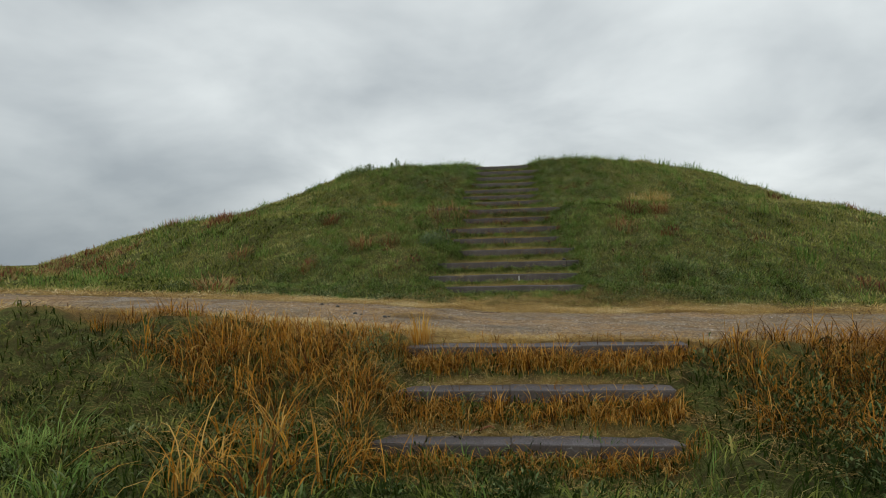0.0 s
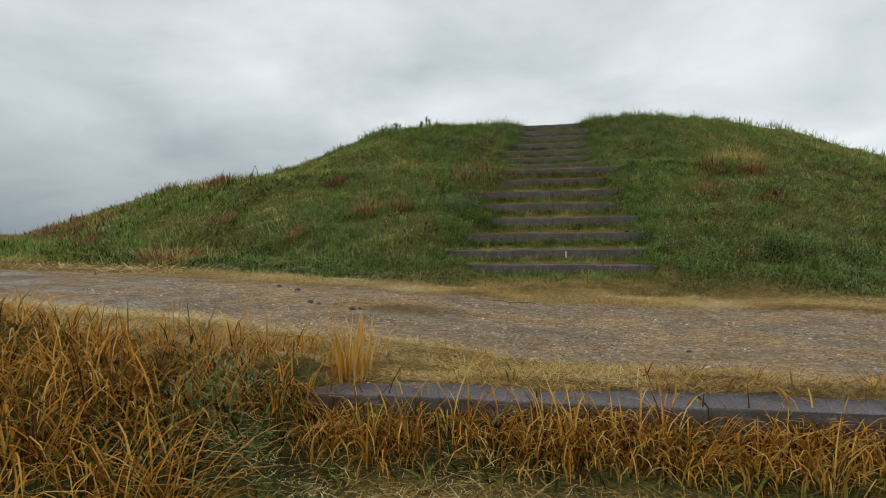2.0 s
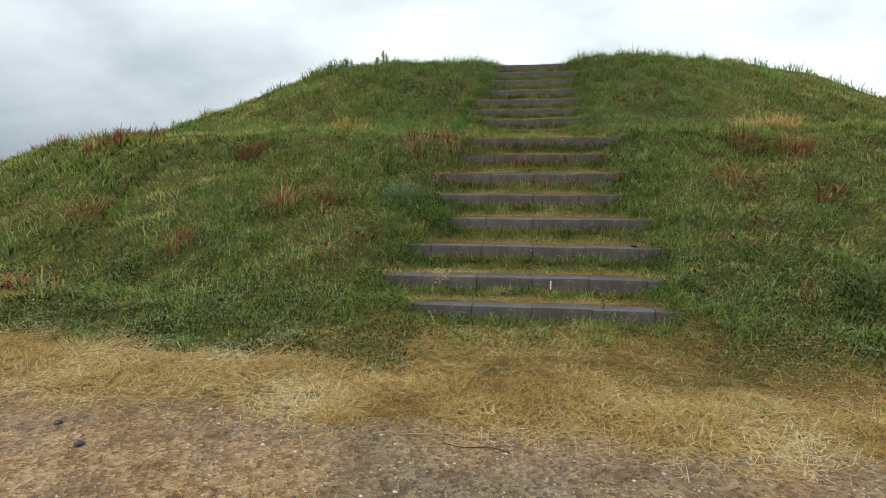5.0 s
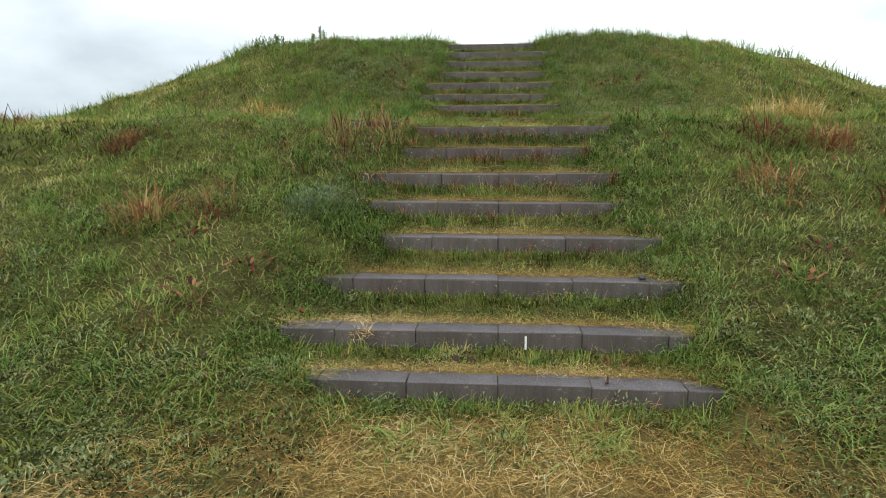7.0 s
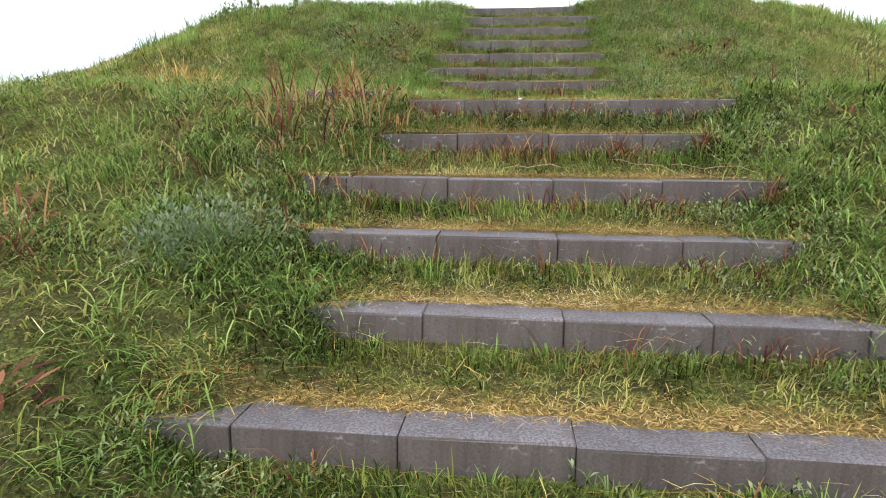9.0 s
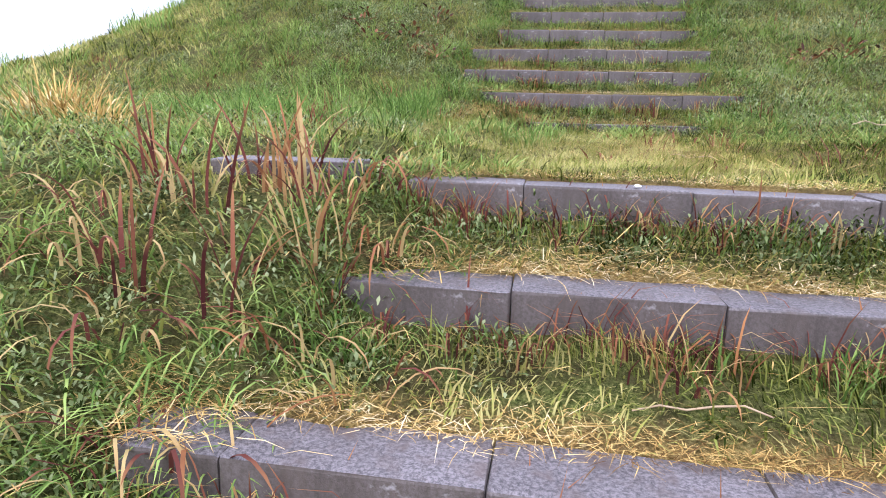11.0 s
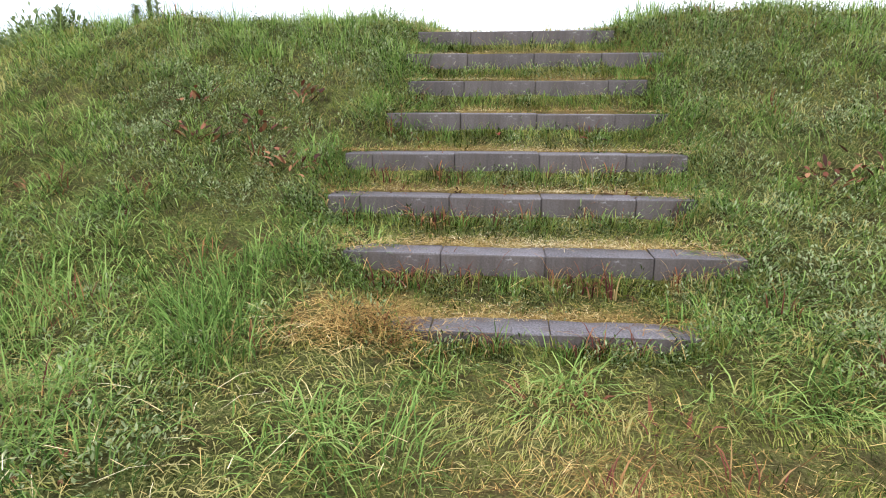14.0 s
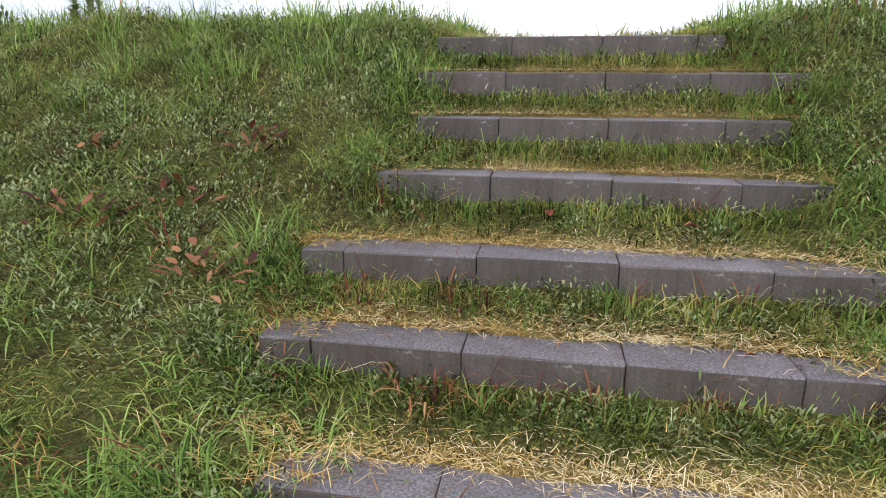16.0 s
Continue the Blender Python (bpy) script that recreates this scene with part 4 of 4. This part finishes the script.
for x, y in ((-1.35, 14.3), (-1.15, 14.6), (-1.7, 14.5), (-2.0, 14.9), (-2.3, 14.6), (-1.22, 15.15), (-1.08, 14.95), (-1.55, 14.2), (-2.1, 14.2), (-1.45, 13.9), (-1.85, 14.7), (-0.98, 14.55)):
    bladed_tuft(x, y, "drooping red and yellow dried grass tuft", M_RED, 18, 0.2, (0.16, 0.36), 0.0105, (0.0, 0.6), (1.2, 3.2), 0.25)
tuft(-0.78, 5.0, "dry orange grass tuft standing at the path's edge", M_TALL, 60, 0.08, (0.12, 0.3), 0.008, (0.0, 0.25), (0.0, 0.5), 0.1)
for x, y in ((-3.3, 16.2), (-3.6, 16.45), (-3.0, 16.1)):
    tuft(x, y, "pale straw-coloured dry tuft on the terrace edge", M_STRAW, 120, 0.22, (0.2, 0.46), 0.008, (0.1, 0.8), (0.3, 1.4), 0.0)
for x, y in ((3.35, 16.15), (3.8, 16.3), (4.1, 16.35)):
    tuft(x, y, "pale straw-coloured dry tuft on the terrace edge", M_STRAW, 120, 0.22, (0.2, 0.46), 0.008, (0.1, 0.8), (0.3, 1.4), 0.0)
for x, y in ((3.45, 13.4), (3.6, 13.6)):
    bladed_tuft(x, y, "withered dark red weed on the slope", M_DEAD, 40, 0.2, (0.1, 0.24), 0.026, (0.1, 1.0), (0.4, 1.6), 0.2, "withered_weed", "weed", "leaf", True)
for x, y in ((-2.1, 20.05), (-1.9, 20.4), (-2.5, 19.75), (-2.75, 20.3), (-1.75, 19.6), (1.75, 19.45), (2.1, 19.5), (2.5, 19.4), (-2.3, 11.9), (-2.0, 12.4), (-2.6, 12.6), (2.2, 12.3), (2.6, 12.7)):
    bladed_tuft(x, y, "brown withered dock leaves in the green slope", M_DEAD, 30, 0.2, (0.05, 0.11), 0.03, (0.7, 1.5), (0.1, 0.7), 0.0, "withered_weed", "weed", "leaf", True, 0.22)
for x, y in ((-4.45, 14.75), (-3.3, 13.1), (-2.7, 13.3), (-4.3, 12.2), (2.6, 13.75), (3.0, 14.9), (3.6, 14.8), (-6.2, 13.2)):
    tuft(x, y, "red-brown dried tuft in the green slope", M_RED, 120, 0.26, (0.16, 0.38), 0.011, (0.1, 1.0), (0.3, 1.5), 0.2)
for x, y in ((0.27, 18.73), (0.36, 18.7), (0.17, 18.74), (-0.98, 18.74), (-0.82, 18.72), (-0.79, 19.3), (-0.68, 19.28), (-1.1, 19.72), (-0.1, 14.62), (0.45, 14.64), (0.9, 15.18), (-0.45, 15.15)):
    bladed_tuft(x, y, "reddened grass tuft against a stone face", M_RED, 12, 0.07, (0.1, 0.24), 0.0085, (0.0, 0.4), (0.6, 2.6), 0.05)
for x, y in ((-1.75, 20.3), (-2.05, 19.9), (-1.5, 19.75), (-1.35, 19.5), (-1.5, 18.9)):
    bladed_tuft(x, y, "small red-brown dried tuft in the green slope", M_RED, 14, 0.12, (0.1, 0.22), 0.01, (0.0, 0.6), (0.8, 2.6), 0.1)
for x, y in ((-1.68, 13.4), (-1.85, 13.3), (-1.5, 13.55)):
    tuft(x, y, "grey-green mugwort bush beside the steps", M_GREY, 460, 0.22, (0.02, 0.055), 0.013, (0.2, 1.2), (0.1, 0.8), 0.05, "mugwort_bush", "bush", 2, 0.34)
for x, y in ((3.2, 11.6), (3.45, 11.75), (2.95, 11.4)):
    tuft(x, y, "dark green leafy bush at the mound's foot", M_WEED, 300, 0.24, (0.03, 0.07), 0.02, (0.2, 1.3), (0.1, 0.8), -0.2, "leafy_bush", "bush", 2, 0.32)
tuft(-1.12, 4.5, "low dark green bush beside the lower steps", M_WEED, 900, 0.22, (0.012, 0.03), 0.008, (0.2, 1.3), (0.1, 0.8), -0.25, "leafy_bush", "bush", 2, 0.28)


M_STEM = plain("green_stem", (0.16, 0.2, 0.08), 0.6)


def tall_weed(x, y, tall_m, label):
    """A thin-stemmed weed: bare stem with paired leaves and a loose head."""
    z = float(height(np.array([x]), np.array([y]))[0])
    root = new("tall_weed")
    root.location = (x, y, z)
    tagged(root, label, "weed")
    for s in range(3):
        bm = bmesh.new()
        lean = Vector((rnd.uniform(-0.18, 0.18), rnd.uniform(-0.1, 0.1), 1.0))
        h = tall_m * rnd.uniform(0.75, 1.0)
        base = Vector((rnd.uniform(-0.08, 0.08), rnd.uniform(-0.05, 0.05), -0.03))
        bmesh.ops.create_cone(bm, cap_ends=True, segments=5, radius1=0.0045, radius2=0.002, depth=h,
                              matrix=Matrix.Translation(base + lean.normalized() * h / 2) @ lean.to_track_quat("Z", "Y").to_matrix().to_4x4())
        part("stem", bm, M_STEM, root)
        n = 60
        t = rng.uniform(0.25, 1.0, n)
        P = np.array(base)[None] + np.array(lean.normalized())[None] * (h * t)[:, None]
        leaf = blade_object("leaves", [blade_arrays(P, rng.uniform(0, 6.28, n), rng.uniform(0.07, 0.14, n) * (1.2 - 0.5 * t), np.full(n, 0.017), rng.uniform(0.3, 1.2, n), rng.uniform(1.2, 2.0, n), 0.5 + 0.5 * rng.random(n), 3)], M_WEED)
        leaf.parent = root


tall_weed(-5.15, 22.05, 0.36, "tall thin green weed on the mound's brow")
tall_weed(-4.07, 22.1, 0.4, "tall thin green weed on the mound's brow")
tall_weed(-4.3, 22.15, 0.26, "tall thin green weed on the mound's brow")

for x, y in ((-5.45, 22.05), (-5.15, 22.15), (-5.72, 22.15)):
    tuft(x, y, "low leafy bush on the mound's brow", M_WEED, 260, 0.3, (0.03, 0.09), 0.03, (0.2, 1.2), (0.1, 0.8), 0.1, "leafy_bush", "bush", 2, 0.3)
for x, y in ((-7.6, 17.0), (-8.3, 17.2), (-10.6, 18.0), (7.4, 17.5)):
    tuft(x, y, "dark scrubby tuft on the terrace edge", M_DEAD, 80, 0.22, (0.1, 0.32), 0.014, (0.0, 0.7), (0.1, 0.9), 0.2)
for x, y in ((10.8, 20.5), (11.6, 20.9)):
    tuft(x, y, "red-brown tuft on the mound's far shoulder", M_RED, 90, 0.4, (0.15, 0.4), 0.02, (0.0, 0.6), (0.2, 1.0), 0.0)


def rod(points, radius, name, mat, label, category):
    """A thin, slightly bent stalk lying or standing along points."""
    cu = bpy.data.curves.new(name, "CURVE")
    cu.dimensions, cu.bevel_depth, cu.bevel_resolution = "3D", radius, 1
    sp = cu.splines.new("POLY")
    sp.points.add(len(points) - 1)
    for q, (a, b, c, r) in zip(sp.points, points):
        q.co, q.radius = (a, b, c, 1), r
    tmp = new(name, cu)
    me = bpy.data.meshes.new_from_object(tmp.evaluated_get(bpy.context.evaluated_depsgraph_get()))
    bpy.data.objects.remove(tmp)
    me.materials.append(mat)
    return tagged(new(name, me), label, category)


def lying(x, y, angle, length, radius, name, mat, label, category, bow=0.02, lift=0.02):
    pts = []
    for i in range(6):
        f = i / 5 - 0.5
        a, b = x + f * length * math.cos(angle), y + f * length * math.sin(angle)
        b += bow * math.cos(f * math.pi)
        pts.append((a, b, float(height(np.array([a]), np.array([b]))[0]) + lift + 0.01 * math.sin(i * 2.1), 1.0 - 0.5 * abs(f)))
    return rod(pts, radius, name, mat, label, category)


z0 = float(height(np.array([-7.0]), np.array([16.1]))[0])
rod([(-7.14, 16.1, z0 - 0.05, 1), (-7.08, 16.1, z0 + 0.16, 0.9), (-7.0, 16.1, z0 + 0.36, 0.8), (-6.94, 16.1, z0 + 0.2, 0.7), (-6.88, 16.1, z0 - 0.02, 0.6)], 0.007, "bent_stalk", M_DEAD, "dark bent reed stalk standing on the terrace edge", "stalk")
for x, y, t in ((3.3, 16.0, 0.45), (2.3, 16.7, 0.2), (4.3, 16.5, 0.3)):
    z1 = float(height(np.array([x]), np.array([y]))[0])
    rod([(x, y, z1 - 0.02, 1), (x + 0.02, y, z1 + t * 0.5, 0.9), (x + 0.01, y, z1 + t, 0.6)], 0.004, "standing_stalk", M_WOOD, "pale dry stalk standing on the terrace", "stalk")
lying(0.55, 14.52, -0.5, 0.42, 0.0032, "reed_stalk", M_WOOD, "pale dry reed stalk lying on a tread", "stalk")
lying(0.95, 14.45, -0.35, 0.5, 0.0032, "reed_stalk", M_WOOD, "pale dry reed stalk lying on a tread", "stalk")
lying(-0.1, 14.5, 0.08, 0.34, 0.0032, "reed_stalk", M_WOOD, "pale dry reed stalk lying on a tread", "stalk")
lying(0.3, 16.75, -0.7, 0.3, 0.0032, "reed_stalk", M_WOOD, "pale dry stalk on the trodden terrace", "stalk")
lying(1.55, 17.3, 0.45, 0.6, 0.004, "reed_stalk", M_WOOD, "pale arched reed lying in long grass", "stalk", 0.06, 0.16)
lying(-0.75, 8.95, 0.3, 0.4, 0.0032, "twig", M_WOOD, "bleached twig on the gravel path", "twig")
lying(-0.55, 9.05, -0.4, 0.35, 0.0032, "twig", M_WOOD, "bleached twig on the gravel path", "twig")
lying(-0.35, 8.9, 0.1, 0.5, 0.0032, "twig", M_DEAD, "dark twig on the gravel path", "twig")
lying(-0.2, 3.96, 0.25, 0.17, 0.008, "twig", M_BARK, "orange-brown broken twig on the lowest step", "twig", 0.01, 0.012)


def lump(x, y, r, z_up, name, mat, label, category, squash=0.7):
    """A small stone or scrap with an uneven outline."""
    bm = bmesh.new()
    bmesh.ops.create_icosphere(bm, subdivisions=2, radius=r)
    for v in bm.verts:
        v.co *= 1 + 0.35 * noise.noise(v.co * (1.6 / r) + Vector((x * 7, y * 5, 0)))
        v.co.z *= squash
    me = bpy.data.meshes.new(name)
    bm.to_mesh(me)
    bm.free()
    me.materials.append(mat)
    ob = new(name, me)
    ob.location = (x, y, z_up if z_up is not None else float(height(np.array([x]), np.array([y]))[0]) + r * squash * 0.6)
    return tagged(ob, label, category)


for x, y, r in ((-2.05, 7.55, 0.03), (-1.95, 7.5, 0.022), (-1.62, 7.42, 0.03), (-1.58, 7.5, 0.02), (-2.5, 8.3, 0.03), (-2.8, 8.5, 0.026), (0.9, 6.6, 0.02)):
    lump(x, y, r, None, "dark_stone", M_DARK, "small dark stone lying on the gravel path", "stone")
lump(-0.19, 15.33, 0.014, 2.082, "white_scrap", M_WHITE, "small white scrap on a stone step", "scrap", 0.5)
lump(1.16, 12.62, 0.035, 0.785, "dark_stone", M_DARK, "small dark stone lying on a stone step", "stone")
lump(-0.78, 14.33, 0.016, None, "white_scrap", M_WHITE, "small white scrap on a grassy tread", "scrap", 0.5)
lump(0.38, 2.55, 0.02, None, "white_scrap", M_WHITE, "small white scrap in the grass below the steps", "scrap", 0.5)


def leaf_thing(x, y, size, mat, label, turn):
    """A fallen leaf: pointed, creased along its rib, edges curled."""
    size *= 0.6
    bm = bmesh.new()
    rows = []
    for i in range(6):
        f = i / 5
        w = size * 0.34 * math.sin(math.pi * min(f * 0.93 + 0.05, 1))
        zc = 0.12 * size * math.sin(f * 3)
        rows.append([bm.verts.new((-w, (f - 0.5) * size, zc + 0.5 * w)), bm.verts.new((0, (f - 0.5) * size, zc)), bm.verts.new((w, (f - 0.5) * size, zc + 0.35 * w))])
    for a, b in zip(rows[:-1], rows[1:]):
        for j in range(2):
            bm.faces.new((a[j], a[j + 1], b[j + 1], b[j]))
    bmesh.ops.solidify(bm, geom=list(bm.faces), thickness=0.001)
    me = bpy.data.meshes.new("fallen_leaf")
    bm.to_mesh(me)
    bm.free()
    me.materials.append(mat)
    ob = new("fallen_leaf", me)
    ob.matrix_world = pose(x, y, float(height(np.array([x]), np.array([y]))[0]) + 0.03, 8, -6, turn)
    return tagged(ob, label, "leaf")


for x, y, sz, mat, lab, tr in ((-1.55, 12.22, 0.15, M_REDLEAF, "red fallen leaf on the grass beside a step", 70), (-0.3, 11.75, 0.14, M_BROWN, "brown withered leaf on a grassy tread", 20),
                               (-0.18, 11.72, 0.12, M_BROWN, "brown withered leaf on a grassy tread", 80), (-0.22, 11.82, 0.1, M_BROWN, "brown withered leaf on a grassy tread", -40),
                               (-0.75, 13.95, 0.12, M_BROWN, "brown withered leaf on a grassy tread", 10), (-0.62, 13.92, 0.1, M_BROWN, "brown withered leaf on a grassy tread", 60),
                               (0.35, 20.2, 0.12, M_REDLEAF, "russet fallen leaf on a grassy tread", 85), (0.5, 20.18, 0.1, M_BROWN, "brown withered leaf on a grassy tread", 95),
                               (-0.3, 20.25, 0.12, M_REDLEAF, "russet upright leaf before a stone face", 15), (-1.9, 11.3, 0.12, M_BROWN, "brown withered leaf in the slope's grass", 30),
                               (-2.0, 11.5, 0.12, M_BROWN, "brown withered leaf in the slope's grass", 110), (-2.1, 12.0, 0.11, M_BROWN, "brown withered leaf in the slope's grass", 50)):
    leaf_thing(x, y, sz, mat, lab, tr)

# pebbles loose on the gravel
n = 42000
x, y = rng.uniform(-4.0, 4.0, n), rng.uniform(5.0, 9.8, n)
x, y = keep(x, y, in_path(x, y))
n = len(x)
r = rng.uniform(0.005, 0.012, n) * (1 + 0.8 * (rng.random(n) > 0.97))
o = np.array([[1, 0, 0], [0, 1, 0], [-1, 0, 0], [0, -1, 0], [0.2, 0.1, 0.75]])
ang = rng.uniform(0, 6.28, n)
ox = o[None, :, 0] * np.cos(ang)[:, None] - o[None, :, 1] * np.sin(ang)[:, None]
oy = o[None, :, 0] * np.sin(ang)[:, None] * 0.8 + o[None, :, 1] * np.cos(ang)[:, None]
V = np.stack([x[:, None] + r[:, None] * ox, y[:, None] + r[:, None] * oy, (height(x, y) + 0.004)[:, None] + r[:, None] * o[None, :, 2]], 2).reshape(-1, 3)
F = (np.arange(n)[:, None] * 5 + np.array([0, 1, 4, 1, 2, 4, 2, 3, 4, 3, 0, 4])[None]).ravel()
peb = mesh_object("pebbles", V, F, M_PEBBLE, np.full(n * 4, 3))
set_attr(peb, "tone", np.repeat(np.where(rng.random(n) < 0.4, 0.25 * rng.random(n), 0.3 + 0.7 * rng.random(n) ** 1.3), 5))
tagged(peb, "loose small stones on the gravel path", "pebbles", kind="stuff")
